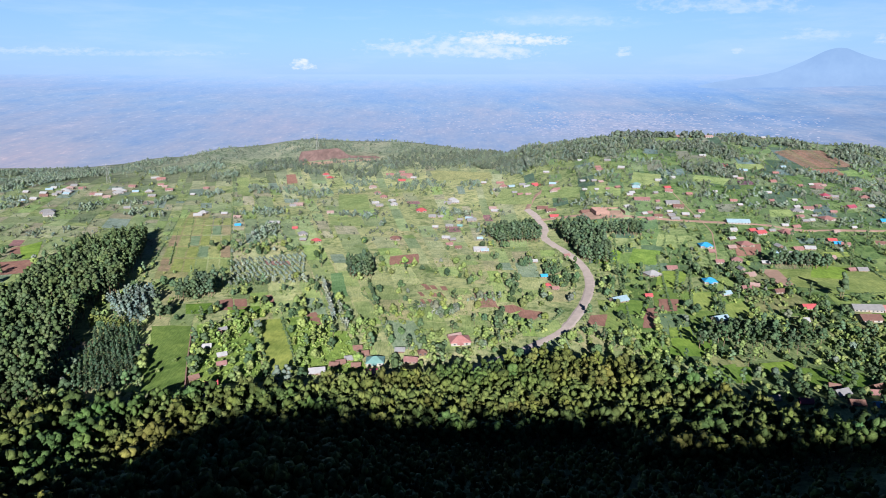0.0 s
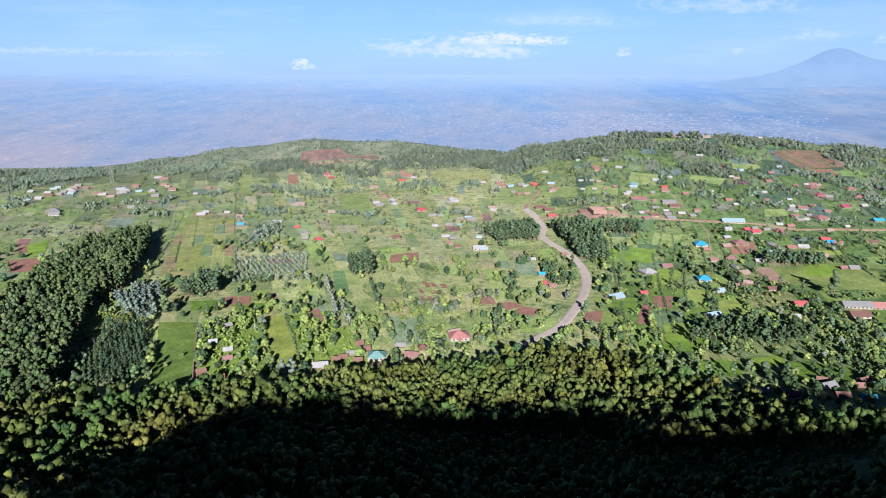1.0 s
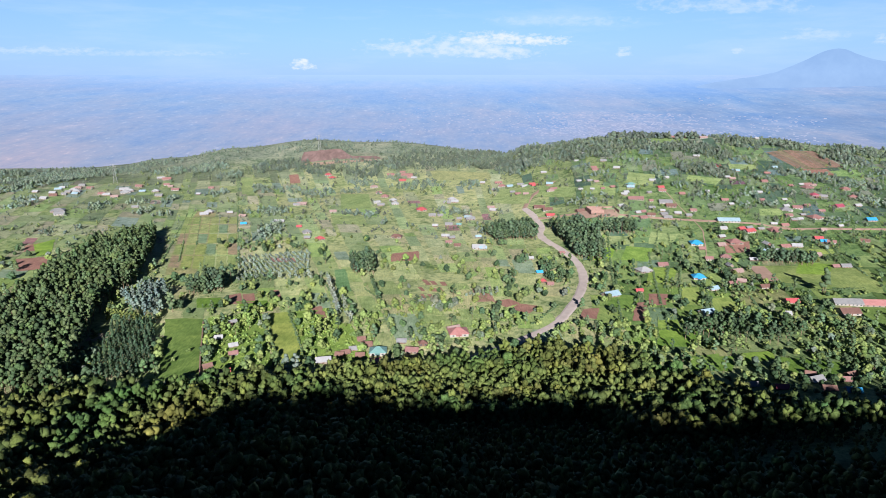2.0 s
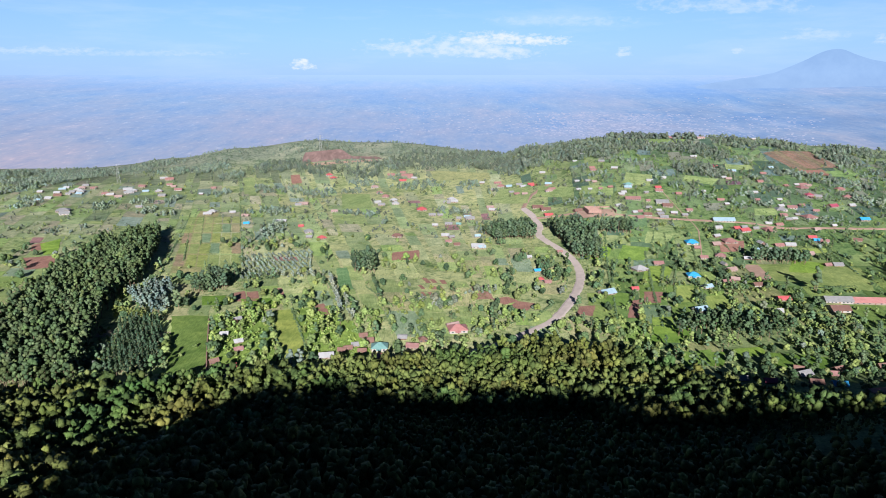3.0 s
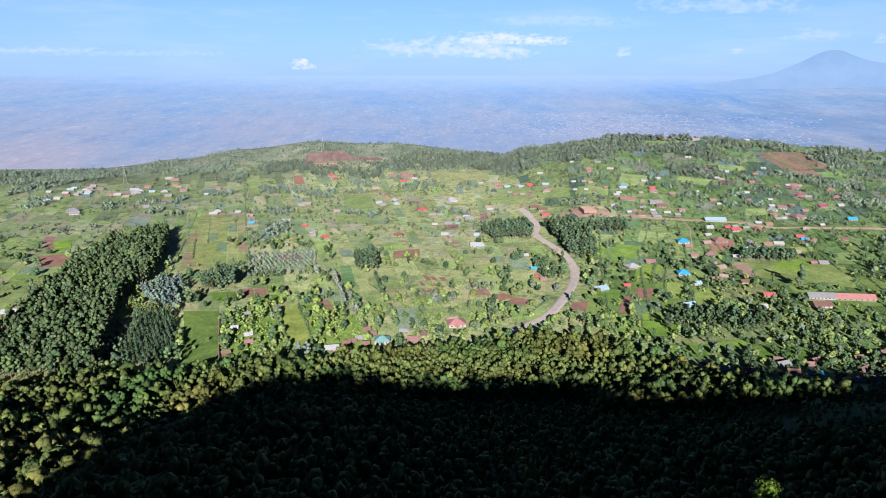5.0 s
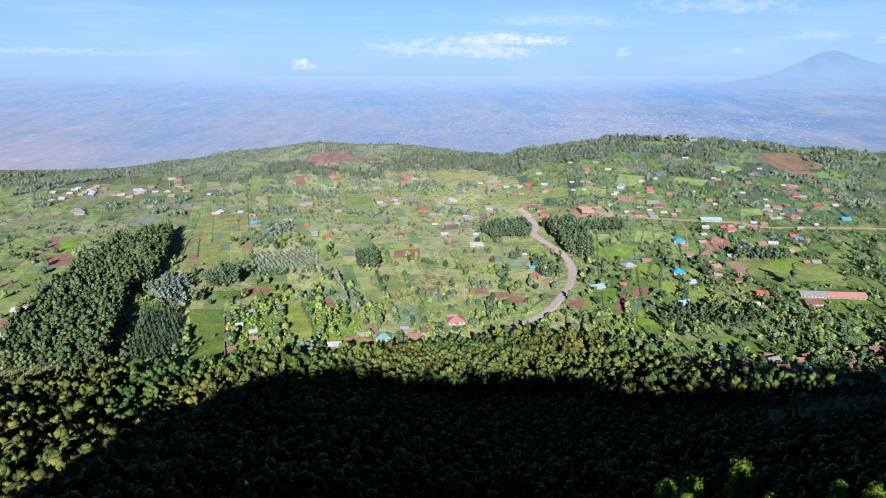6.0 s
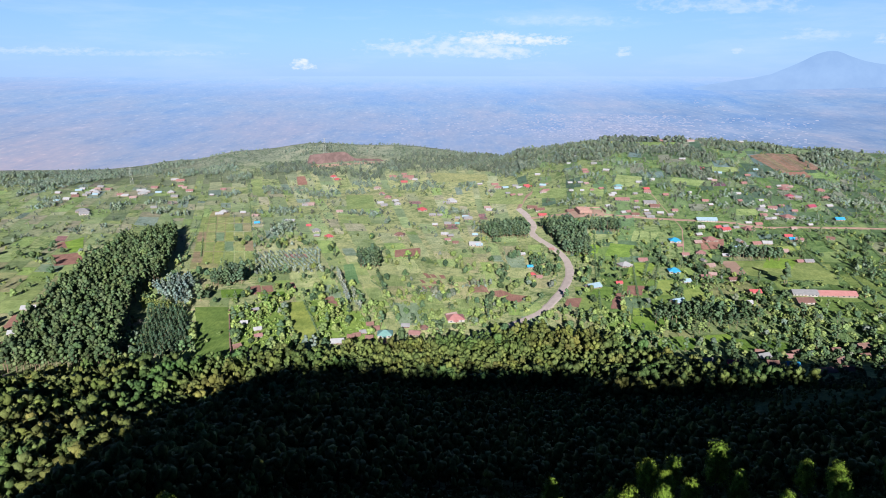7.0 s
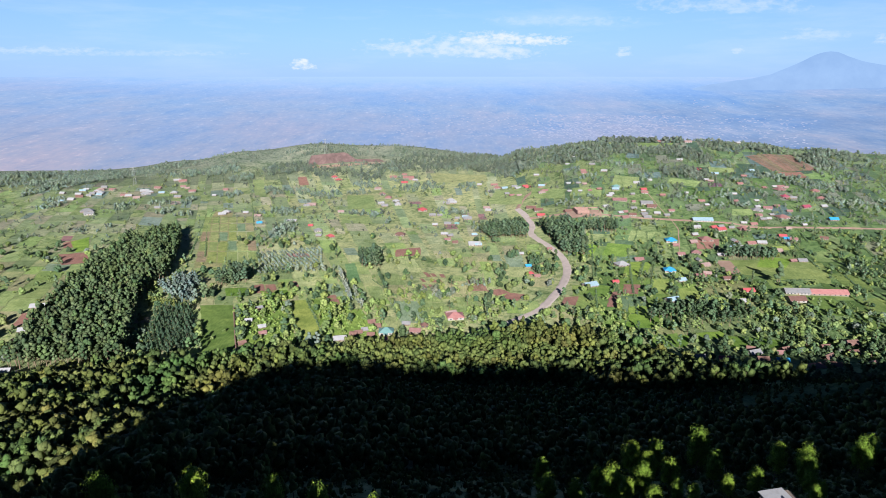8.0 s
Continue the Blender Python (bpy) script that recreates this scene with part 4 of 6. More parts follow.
def village(count, seed, x0, x1, y0, y1, slope, colours=("grey", "grey", "grey", "grey", "white", "white", "pinkwhite", "pinkwhite", "rust", "brown", "pink", "pinkred", "skyblue")):
    """Small homesteads strewn along the lanes of a village."""
    r = random.Random(seed)
    done = 0
    for _ in range(count * 30):
        y = r.uniform(y0, y1)
        x = r.uniform(x0, x1) + slope * (y - y0)
        if done == count:
            break
        if any((x - a) ** 2 + (y - b) ** 2 < (c + 6) ** 2 for a, b, c in PLOTS) or any(near_line(x, y, w, 9) for w in WAYS) or any(inside(x, y, p) for p in WOODS + CLEARINGS):
            continue
        if noise.noise((x * 0.012, y * 0.012, 3)) < -0.12:
            continue
        colour = r.choice(colours)
        w = r.uniform(4.8, 9.5)
        house(x, y, w, w * r.uniform(0.55, 0.8), r.choice([8, 8, 98, -10, 30]), colour, "hip" if w > 8 and r.random() < 0.5 else "gable")
        done += 1


house(168, 715, 4.7, 2.6, 8, "white", "gable")
house(180, 706, 4.0, 2.6, -6, "white", "gable")
house(192, 704, 4.0, 2.1, 8, "pink", "gable")
house(205, 709, 6.0, 3.0, 20, "pinkred", "gable")
house(215, 686, 5.8, 4.0, 8, "white", "gable")
house(229, 717, 10.1, 5.5, 20, "teal", "hip")
house(174, 755, 5.6, 3.7, 8, "white", "gable")
house(186, 746, 5.6, 3.1, 8, "grey", "gable")
house(192, 737, 5.5, 3.7, 12, "pinkwhite", "gable")
house(205, 807, 6.7, 4.5, 5, "pinkred", "gable")
house(195, 872, 5.7, 3.0, 12, "white", "gable")
house(211, 901, 5.8, 3.6, -10, "white", "gable")
house(262, 706, 7.3, 5.0, 12, "red", "gable")
house(242, 686, 5.2, 2.7, 20, "grey", "gable")
house(284, 750, 5.6, 3.2, -6, "white", "gable")
house(280, 685, 6.4, 3.9, 5, "pinkred", "gable")
house(235, 657, 4.3, 2.4, 12, "pink", "gable")
house(195, 634, 6.6, 3.4, 20, "white", "gable")
house(228, 632, 6.0, 4.0, 8, "grey", "gable")
house(207, 613, 5.2, 3.6, 20, "white", "gable")
house(214, 617, 4.7, 3.0, 12, "pink", "gable")
house(234, 612, 7.5, 5.1, 20, "grey", "gable")
house(237, 624, 4.7, 2.6, -6, "white", "gable")
house(251, 617, 6.4, 4.0, -6, "white", "gable")
house(271, 627, 6.5, 3.9, 5, "pink", "gable")
house(260, 610, 5.8, 3.3, 8, "grey", "gable")
house(321, 663, 6.9, 3.6, -6, "pinkred", "gable")
house(321, 647, 4.9, 3.1, 12, "white", "gable")
house(315, 697, 3.9, 2.4, -10, "white", "gable")
house(363, 754, 6.3, 3.8, 12, "white", "gable")
house(367, 748, 6.3, 3.3, -10, "pinkwhite", "gable")
house(365, 861, 8.0, 4.3, -6, "white", "gable")
house(363, 814, 6.0, 4.1, -10, "white", "gable")
house(453, 812, 6.8, 4.3, 12, "skyblue", "gable")
house(427, 780, 6.5, 3.5, -6, "pinkred", "gable")
house(401, 736, 7.6, 4.9, 12, "pinkred", "gable")
house(460, 743, 9.7, 6.1, 5, "pink", "gable")
house(452, 742, 6.3, 3.3, 8, "white", "gable")
house(467, 742, 6.3, 4.0, 12, "pinkwhite", "gable")
house(431, 729, 6.1, 4.0, 20, "pinkred", "gable")
house(501, 731, 10.3, 6.9, 8, "pinkred", "hip")
house(449, 690, 8.4, 4.5, -6, "grey", "gable")
house(439, 684, 5.2, 2.6, 12, "pink", "gable")
house(470, 658, 7.5, 4.8, 12, "white", "gable")
house(383, 648, 6.1, 4.0, 12, "white", "gable")
house(409, 653, 6.8, 3.4, 12, "pink", "gable")
house(392, 669, 5.0, 2.8, 5, "white", "gable")
house(374, 691, 5.2, 3.4, -6, "white", "gable")
house(363, 663, 5.6, 3.8, 20, "pink", "gable")
house(369, 616, 7.6, 4.8, 8, "pink", "gable")
house(368, 603, 6.3, 3.5, 5, "grey", "gable")
house(376, 606, 5.2, 3.5, 12, "white", "gable")
house(415, 634, 6.0, 3.2, -6, "pink", "gable")
house(512, 987, 6.3, 3.9, 5, "white", "gable")
house(387, 621, 4.7, 2.7, 8, "grey", "gable")
house(338, 586, 5.6, 3.2, -6, "white", "gable")
house(348, 584, 7.8, 4.2, 12, "pinkred", "gable")
house(297, 569, 6.5, 4.6, 20, "red", "gable")
house(317, 570, 5.5, 2.8, 5, "grey", "gable")
house(380, 571, 5.5, 3.2, 5, "pinkwhite", "gable")
house(406, 585, 4.5, 2.3, 8, "white", "gable")
house(79, 839, 9.4, 4.8, 5, "pinkred", "gable")
house(92, 813, 8.4, 5.8, 20, "skyblue", "gable")
house(107, 810, 8.3, 4.2, -6, "grey", "gable")
house(120, 793, 7.4, 4.6, 12, "red", "gable")
house(92, 775, 5.8, 4.1, 8, "grey", "gable")
house(97, 758, 6.4, 4.3, 12, "pink", "gable")
house(106, 746, 6.3, 4.1, -6, "pinkwhite", "gable")
house(135, 736, 9.0, 5.7, 5, "pinkwhite", "hip")
house(143, 842, 7.1, 3.9, -6, "white", "gable")
house(57, 847, 6.3, 3.8, 5, "white", "gable")
house(59, 712, 8.1, 4.7, 5, "pinkwhite", "gable")
house(112, 674, 11.5, 7.2, -6, "brown", "gable")
house(-100, 859, 10.5, 6.3, 8, "pinkwhite", "hip")
house(-84, 745, 7.7, 4.3, 20, "white", "gable")
house(-64, 755, 9.3, 5.0, 5, "white", "hip")
house(-130, 688, 7.2, 4.0, 12, "pinkwhite", "gable")
house(-3, 674, 5.8, 2.9, 12, "grey", "gable")
house(12, 760, 10.0, 6.1, 20, "white", "hip")
house(29, 663, 6.9, 4.7, -10, "skyblue", "gable")
house(19, 657, 5.0, 3.4, -10, "grey", "gable")
house(-8, 625, 5.4, 3.5, -6, "white", "gable")
house(3, 578, 7.2, 4.2, -6, "white", "gable")
house(6, 553, 5.9, 3.2, 20, "pink", "gable")
house(36, 575, 5.0, 3.4, 5, "skyblue", "gable")
house(-46, 572, 9.9, 5.6, -10, "brown", "hip")
house(-81, 923, 10.3, 7.0, 12, "pinkred", "gable")
house(-43, 896, 7.5, 4.6, -10, "white", "gable")
house(-178, 923, 9.5, 6.2, 12, "red", "hip")
house(-63, 936, 7.8, 4.5, -6, "pinkred", "gable")
house(-50, 902, 7.6, 3.9, 12, "pinkred", "gable")
house(-559, 808, 7.6, 5.3, -10, "white", "gable")
house(-532, 802, 9.0, 4.9, -6, "white", "gable")
house(-543, 832, 8.6, 4.5, 12, "skyblue", "gable")
house(-546, 847, 7.1, 3.7, 5, "white", "gable")
house(-515, 799, 6.8, 4.3, -6, "grey", "gable")
house(-518, 814, 8.4, 5.2, -10, "grey", "gable")
house(-521, 831, 8.6, 5.0, -6, "white", "hip")
house(-522, 844, 10.3, 5.2, 5, "pinkwhite", "hip")
house(-532, 872, 8.2, 5.5, 8, "grey", "gable")
house(-504, 806, 8.3, 4.8, -6, "skyblue", "gable")
house(-456, 688, 14.3, 9.7, 20, "grey", "hip")
house(-469, 808, 8.4, 5.8, 5, "pink", "gable")
house(-460, 804, 8.3, 5.3, 12, "white", "gable")
house(-453, 838, 11.0, 7.3, 20, "white", "gable")
house(-441, 830, 9.4, 5.6, 20, "white", "hip")
house(-444, 864, 10.5, 5.4, -10, "pink", "gable")
house(-421, 825, 7.7, 4.6, 12, "skyblue", "gable")
house(-401, 822, 9.3, 5.8, 5, "white", "hip")
house(-441, 929, 10.4, 5.4, 20, "white", "gable")
house(-411, 880, 7.4, 4.1, 12, "pink", "gable")
house(-399, 866, 6.5, 4.3, 8, "pinkwhite", "gable")
house(-278, 692, 9.2, 6.4, -6, "white", "hip")
house(-253, 690, 5.9, 3.9, 12, "white", "gable")
house(-330, 841, 7.1, 4.1, -6, "pink", "gable")
house(-333, 801, 5.3, 3.5, -6, "white", "gable")
house(-531, 757, 6.4, 3.3, 8, "skyblue", "gable")
house(-187, 640, 5.5, 3.8, 12, "white", "gable")
house(-179, 640, 6.1, 3.7, -6, "white", "gable")
house(-231, 669, 7.6, 4.4, -10, "pinkwhite", "gable")
house(-153, 612, 4.7, 3.1, 8, "red", "gable")
house(377, 989, 15, 6, -4, "pinkred", "gable")
house(391, 988, 7, 5, 8, "red", "gable")
house(424, 985, 12, 6, 5, "pinkwhite", "gable")
village(8, 6, 200, 330, 420, 540, 0.2)
village(7, 9, 180, 260, 235, 300, 0.2, ("rust", "brown", "grey", "pink"))
house(-307, 356, 10.0, 5.0, 10, "white", "gable")
house(-290, 314, 7.0, 4.5, 15, "white", "gable")
house(-284, 313, 6.0, 4.5, 15, "pinkwhite", "gable")
house(-268, 282, 6.0, 4.5, -10, "pink", "gable")
house(-258, 248, 7.0, 5.0, 5, "white", "gable")


# ---------------- trees ----------------
ICO = bmesh.new()
bmesh.ops.create_icosphere(ICO, subdivisions=1, radius=1)
ICO_V = np.array([v.co[:] for v in ICO.verts])
ICO_F = np.array([[v.index for v in f.verts] for f in ICO.faces])
ICO.free()


def limb(p, q, r0, r1, sides=5):
    p, q = np.array(p, float), np.array(q, float)
    d = (q - p) / np.linalg.norm(q - p)
    u = np.cross(d, (0.3, 1, 0.2))
    u /= np.linalg.norm(u)
    v = np.cross(d, u)
    ang = np.arange(sides) * 2 * np.pi / sides
    ring = np.outer(np.cos(ang), u) + np.outer(np.sin(ang), v)
    verts = np.vstack([p + r0 * ring, q + r1 * ring])
    faces = []
    for i in range(sides):
        j = (i + 1) % sides
        faces += [(i, j, sides + j), (i, sides + j, sides + i)]
    return verts, np.array(faces)


def tree_shape(seed, tall, wide, bare, clumps, leaves, leaf, cone=0.0, lumpy=0.3, core=1.0, clump=0.36, rise=1.0):
    """Crown and trunk arrays of one tree: clumps of foliage round limbs, with loose sprays of leaves on their outsides."""
    rng = np.random.default_rng(seed)
    cv, cf, n = [], [], 0
    tv, tf, k = [], [], 0

    def add(v, f):
        nonlocal n
        cv.append(v)
        cf.append(f + n)
        n += len(v)

    def add_t(v, f):
        nonlocal k
        tv.append(v)
        tf.append(f + k)
        k += len(v)

    z0 = tall * bare
    add_t(*limb((0, 0, -0.6), (0, 0, tall * 0.75), 0.018 * tall, 0.006 * tall))
    centres = []
    for i in range(clumps):
        u = (i + 0.6) / clumps
        z = z0 + (tall - z0) * (0.12 + 0.76 * u)
        span = wide / 2 * ((1 - u) ** 0.7 if cone else math.sin(math.pi * (0.2 + 0.68 * u)))
        a = i * 2.4 + rng.uniform(-0.5, 0.5)
        off = span * (0.6 if i < clumps - 1 else 0.1)
        c = np.array([off * math.cos(a), off * math.sin(a), z])
        r = (clump * wide * (0.75 + 0.4 * rng.random())) * (1 - 0.5 * cone * u)
        centres.append((c, r))
        if i < 4:
            add_t(*limb((0, 0, z - 0.25 * r - 0.05 * tall), c, 0.007 * tall, 0.003 * tall, 3))
        jit = 1 + lumpy * (rng.random((len(ICO_V), 1)) - 0.5) * 2
        add(c + ICO_V * jit * core * r * np.array([0.86, 0.86, (0.8 + 0.25 * cone) * rise]), ICO_F)
    for i in range(leaves):
        c, r = centres[rng.integers(len(centres))]
        d = rng.normal(size=3)
        d[2] = d[2] + 0.35
        d /= np.linalg.norm(d)
        p = c + d * r * rng.uniform(0.8 * core, 1.16)
        t1 = np.cross(d, rng.normal(size=3))
        t1 /= np.linalg.norm(t1)
        t2 = np.cross(d, t1) + d * rng.uniform(-0.7, 0.7)
        s = leaf * rng.uniform(0.6, 1.3)
        add(np.array([p - t1 * s * 0.5, p + t1 * s * 0.5, p + t2 * s, ]), np.array([(0, 1, 2)]))
    return np.vstack(cv), np.vstack(cf), np.vstack(tv), np.vstack(tf)


SHAPES = {
    "forest": [tree_shape(s, 14, 6.3, 0.2, 8, 56, 0.75, lumpy=0.55, clump=0.3, rise=1.2) for s in range(8)],
    "shaded": [tree_shape(10 + s, 14, 5.9, 0.24, 5, 10, 1.0, lumpy=0.45, clump=0.3, rise=1.4) for s in range(6)],
    "grove": [tree_shape(140 + s, 16, 4.7, 0.25, 7, 40, 0.65, lumpy=0.4, clump=0.31, rise=1.25) for s in range(6)],
    "euca": [tree_shape(20 + s, 15, 5.4, 0.18, 6, 30, 0.8) for s in range(6)],
    "conifer": [tree_shape(40 + s, 8, 3.4, 0.1, 4, 34, 0.7, cone=0.9) for s in range(5)],
    "round": [tree_shape(60 + s, 6, 5.0, 0.2, 6, 60, 0.6) for s in range(7)],
    "far": [tree_shape(80 + s, 8.5, 7.4, 0.0, 3, 4, 0.7, lumpy=0.28, clump=0.34) for s in range(6)],
    "tuft": [tree_shape(160 + s, 2.4, 3.0, 0.0, 1, 8, 0.6, lumpy=0.5) for s in range(5)],
    "bush": [tree_shape(100 + s, 2.4, 2.8, 0.0, 3, 14, 0.5) for s in range(5)],
}
SINGLE = {}


def single(name, kind, which, leaf, x, y, size, turn, label, category, group):
    """One tree as a thing of its own, with crown and trunk; alike trees share their meshes."""
    cv, cf, tv, tf = SHAPES[kind][which]
    key = (kind, which, leaf.name)
    if key not in SINGLE:
        SINGLE[key] = (tri_mesh("crown", cv, cf, leaf, np.ones((len(cf), 3))), tri_mesh("trunk", tv, tf, BARK, np.ones((len(tf), 3))))
    ob = thing(name, pose(x, y, height(x, y), 0, 0, turn) @ Matrix.Diagonal((size, size, size, 1)), label, category, group)
    part("crown", SINGLE[key][0], ob)
    part("trunk", SINGLE[key][1], ob)
    return ob


class Wood:
    """Many trees gathered into one joined object of crowns and one of trunks."""

    def __init__(self):
        self.v, self.f, self.t, self.n = [], [], [], 0
        self.tv, self.tf, self.tn = [], [], 0

    def put(self, rng, kind, x, y, size, tint, trunk=True):
        cv, cf, tv, tf = rng.choice(SHAPES[kind])
        a = rng.uniform(0, 6.28)
        w, h = size * rng.uniform(0.85, 1.15), size * rng.uniform(0.85, 1.15)
        m = np.array([[w * math.cos(a), -w * math.sin(a), 0], [w * math.sin(a), w * math.cos(a), 0], [0, 0, h]])
        o = np.array([x, y, height(x, y)])
        self.v.append(cv @ m.T + o)
        self.f.append(cf + self.n)
        self.n += len(cv)
        g = rng.uniform(0.62, 1.38)
        c = (tint[0] * g * rng.uniform(0.9, 1.12), tint[1] * g, tint[2] * g * rng.uniform(0.85, 1.15))
        self.t.append(np.tile(c, (len(cf), 1)))
        if trunk:
            self.tv.append(tv @ m.T + o)
            self.tf.append(tf + self.tn)
            self.tn += len(tv)

    def build(self, name, label, category, leaf):
        if not self.v:
            return
        top = new(name)
        tagged(top, label, category, kind="stuff")
        part("crowns", tri_mesh("crowns", np.vstack(self.v), np.vstack(self.f), leaf, np.vstack(self.t)), top)
        if self.tv:
            f = np.vstack(self.tf)
            part("trunks", tri_mesh("trunks", np.vstack(self.tv), f, BARK, np.ones((len(f), 3))), top)


def clear(x, y, reach=0.0):
    return not any((x - a) ** 2 + (y - b) ** 2 < (r + reach) ** 2 for a, b, r in PLOTS) and not any(near_line(x, y, w, 7 + reach) for w in WAYS)


def fill(wood, rng, poly, kind, gap, size, tint, trunk=True, jitter=0.4):
    xs, ys = [p[0] for p in poly], [p[1] for p in poly]
    y = min(ys)
    row = 0
    while y < max(ys):
        x = min(xs) + (row % 2) * gap / 2
        while x < max(xs):
            px, py = x + rng.uniform(-jitter, jitter) * gap, y + rng.uniform(-jitter, jitter) * gap
            if inside(px, py, poly) and clear(px, py, -3):
                wood.put(rng, kind, px, py, size * rng.uniform(0.8, 1.15), tint, trunk)
            x += gap
        y += gap * 0.87
        row += 1


def build_forest():
    """The dense plantation on the slope."""
    rng = random.Random(3)
    wood = Wood()
    y, row, singles = 64.0, 0, 0
    while y < 315:
        reach = 60 + 0.85 * (y + 60)
        x = -reach - 40 + (row % 2) * 2.6
        while x < min(reach + 30, 330):
            px, py = x + rng.uniform(-1.9, 1.9), y + rng.uniform(-1.9, 1.9)
            if py < forest_line(px) and not near_line(px, py, LOW_ROAD, 5) and not near_line(px, py, MAIN_ROAD, 7) and rng.random() < 0.95 and clear(px, py, -2):
                brown = noise.noise((px * 0.03, py * 0.03, 0))
                size = rng.uniform(0.74, 1.06) * (0.72 if py > 285 and rng.random() < 0.5 else 1)
                if singles < 150 and -70 < px < 118 and py > 246:
                    singles += 1
                    single("tree", "forest", rng.randrange(8), LEAF_FOREST, px, py, size, rng.uniform(0, 360), "tall plantation tree with rounded olive-green crown", "tree", "plantation trees")
                else:
                    dark = py < (185 if px > 70 else 215) and px > -60
                    if dark:
                        size = min(size, max(0.35, (skyline(px) - 0.404 * py - height(px, py) - 2) / 16.5))
                    wood.put(rng, "shaded" if dark else "forest", px, py, size, (1.02 + 0.55 * brown, 0.98 + 0.1 * brown, 0.95), not dark)
            x += 5.0
        y += 4.4
        row += 1
    wood.build("plantation_forest", "dense dark green plantation forest on the slope", "forest", LEAF_FOREST)


build_forest()


def build_groves():
    rng = random.Random(5)
    w = Wood()
    fill(w, rng, BLOCK, "grove", 4.0, 0.95, (0.86, 0.94, 1.35))
    w.build("wood_block", "tall dense green wood beside the fields", "forest", LEAF_FOREST)
    w = Wood()
    fill(w, rng, SILVER, "euca", 4.2, 0.62, (1.0, 1.05, 1.08))
    fill(w, rng, ORCHARD, "round", 4.6, 0.42, (1.25, 1.2, 1.15), True, 0.2)
    w.build("silver_grove", "pale silver-green young eucalyptus grove", "grove", LEAF_SILVER)
    w = Wood()
    fill(w, rng, CONIFERS, "conifer", 3.2, 0.85, (0.5, 0.62, 0.68), jitter=0.2)
    w.build("young_conifers", "young dark green conifers in dense rows", "plantation", LEAF_DARK)
    w = Wood()
    for poly in (GROVE, EUCA_A, EUCA_B, EUCA_C, MID_GROVE, PITCH_TREES):
        fill(w, rng, poly, "euca", 3.8, 0.9, (1.0, 1.0, 1.05))
    fill(w, rng, CORNER, "round", 8.5, 0.62, (0.8, 0.85, 0.75))
    fill(w, rng, [(168, 200), (186, 172), (420, 125), (420, 200), (240, 212)], "round", 4.6, 0.55, (0.8, 0.85, 0.75), False)
    fill(w, rng, RIGHT_GROVE, "euca", 6.0, 0.75, (0.85, 0.9, 0.85))
    w.build("eucalyptus_groves", "tall grey-green eucalyptus groves among the fields", "grove", LEAF_DARK)
    w = Wood()
    def mottled(poly, gap, low, high, cut, shade=0.8):
        xs, ys = [q[0] for q in poly], [q[1] for q in poly]
        for _ in range(int((max(xs) - min(xs)) * (max(ys) - min(ys)) / gap ** 2)):
            x, y = rng.uniform(min(xs), max(xs)), rng.uniform(min(ys), max(ys))
            thick = noise.noise((x * 0.011, y * 0.016, 5)) + 0.5 * noise.noise((x * 0.04, y * 0.04, 8)) - 0.45 * sstep(250, 330, -x) * sstep(520, 420, -x)
            if inside(x, y, poly) and thick > cut + 0.25 * rng.random() and clear(x, y):
                g = shade + 0.5 * (noise.noise((x * 0.02, y * 0.02, 1)) + 0.5)
                w.put(rng, "far", x, y, rng.uniform(low, high), (g, g, g), False)

    def patches(spots, gap, low, high, shade, thin=0.0):
        for cx, cy, rx, ry in spots:
            for _ in range(int(4 * rx * ry / gap ** 2)):
                u, v = rng.uniform(-1.25, 1.25), rng.uniform(-1.25, 1.25)
                x, y = cx + u * rx, cy + v * ry
                ragged = 0.6 * noise.noise((x * 0.05, y * 0.04, 4)) + 0.35 * noise.noise((x * 0.15, y * 0.12, 9))
                if u * u + v * v + thin * rng.random() < 0.95 + ragged and clear(x, y) and not any(inside(x, y, q) for q in CLEARINGS):
                    g = shade * (0.85 + 0.4 * rng.random())
                    w.put(rng, "far", x, y, rng.uniform(low, high), (g, g, g), False)

    mottled(HILL_WOOD, 6.5, 0.3, 0.6, -0.2)
    patches(SCRUB_PATCHES, 7.5, 0.28, 0.55, 1.15, 0.9)
    patches(DENSE, 4.6, 0.5, 0.95, 0.8)
    fill(w, rng, [(266, 978), (412, 977), (414, 991), (268, 992)], "far", 4.6, 1.2, (0.68, 0.68, 0.74), False)
    w.build("hill_woods", "scattered woods on the far hills with haze-tinted grey-green leaves", "woods", LEAF_HAZED)
    w = Wood()
    patches([(-700, 1060, 170, 75), (-860, 1000, 160, 110), (-560, 1080, 90, 50), (-760, 900, 110, 60)], 7.0, 0.4, 0.8, 1.0, 0.4)
    patches(BELTS, 5.0, 0.4, 0.8, 1.15, 0.3)
    patches(BELTS_WEST, 5.0, 0.4, 0.8, 1.1, 0.3)
    mottled([(480, 640), (760, 640), (900, 1020), (600, 1000)], 7, 0.4, 0.9, -0.05, 0.9)
    w.build("edge_woods", "tree belts between far farmsteads with haze-tinted grey-green leaves", "woods", LEAF_HAZED)


build_groves()


# lines and copses of farm trees: line ends, or middle with half-width and half-depth; leaf kind
TREE_ROWS = [((-93, 447), (-70, 366), "s"), ((-133, 445), (-95, 447), "s"), ((-72, 394), (-60, 350), "s"), ((-56, 441), (-43, 376), "d"), ((18, 404), (40, 406), "s"), ((-157, 440), (-133, 445), "d"), ((-193, 443), (-174, 493), "d")]
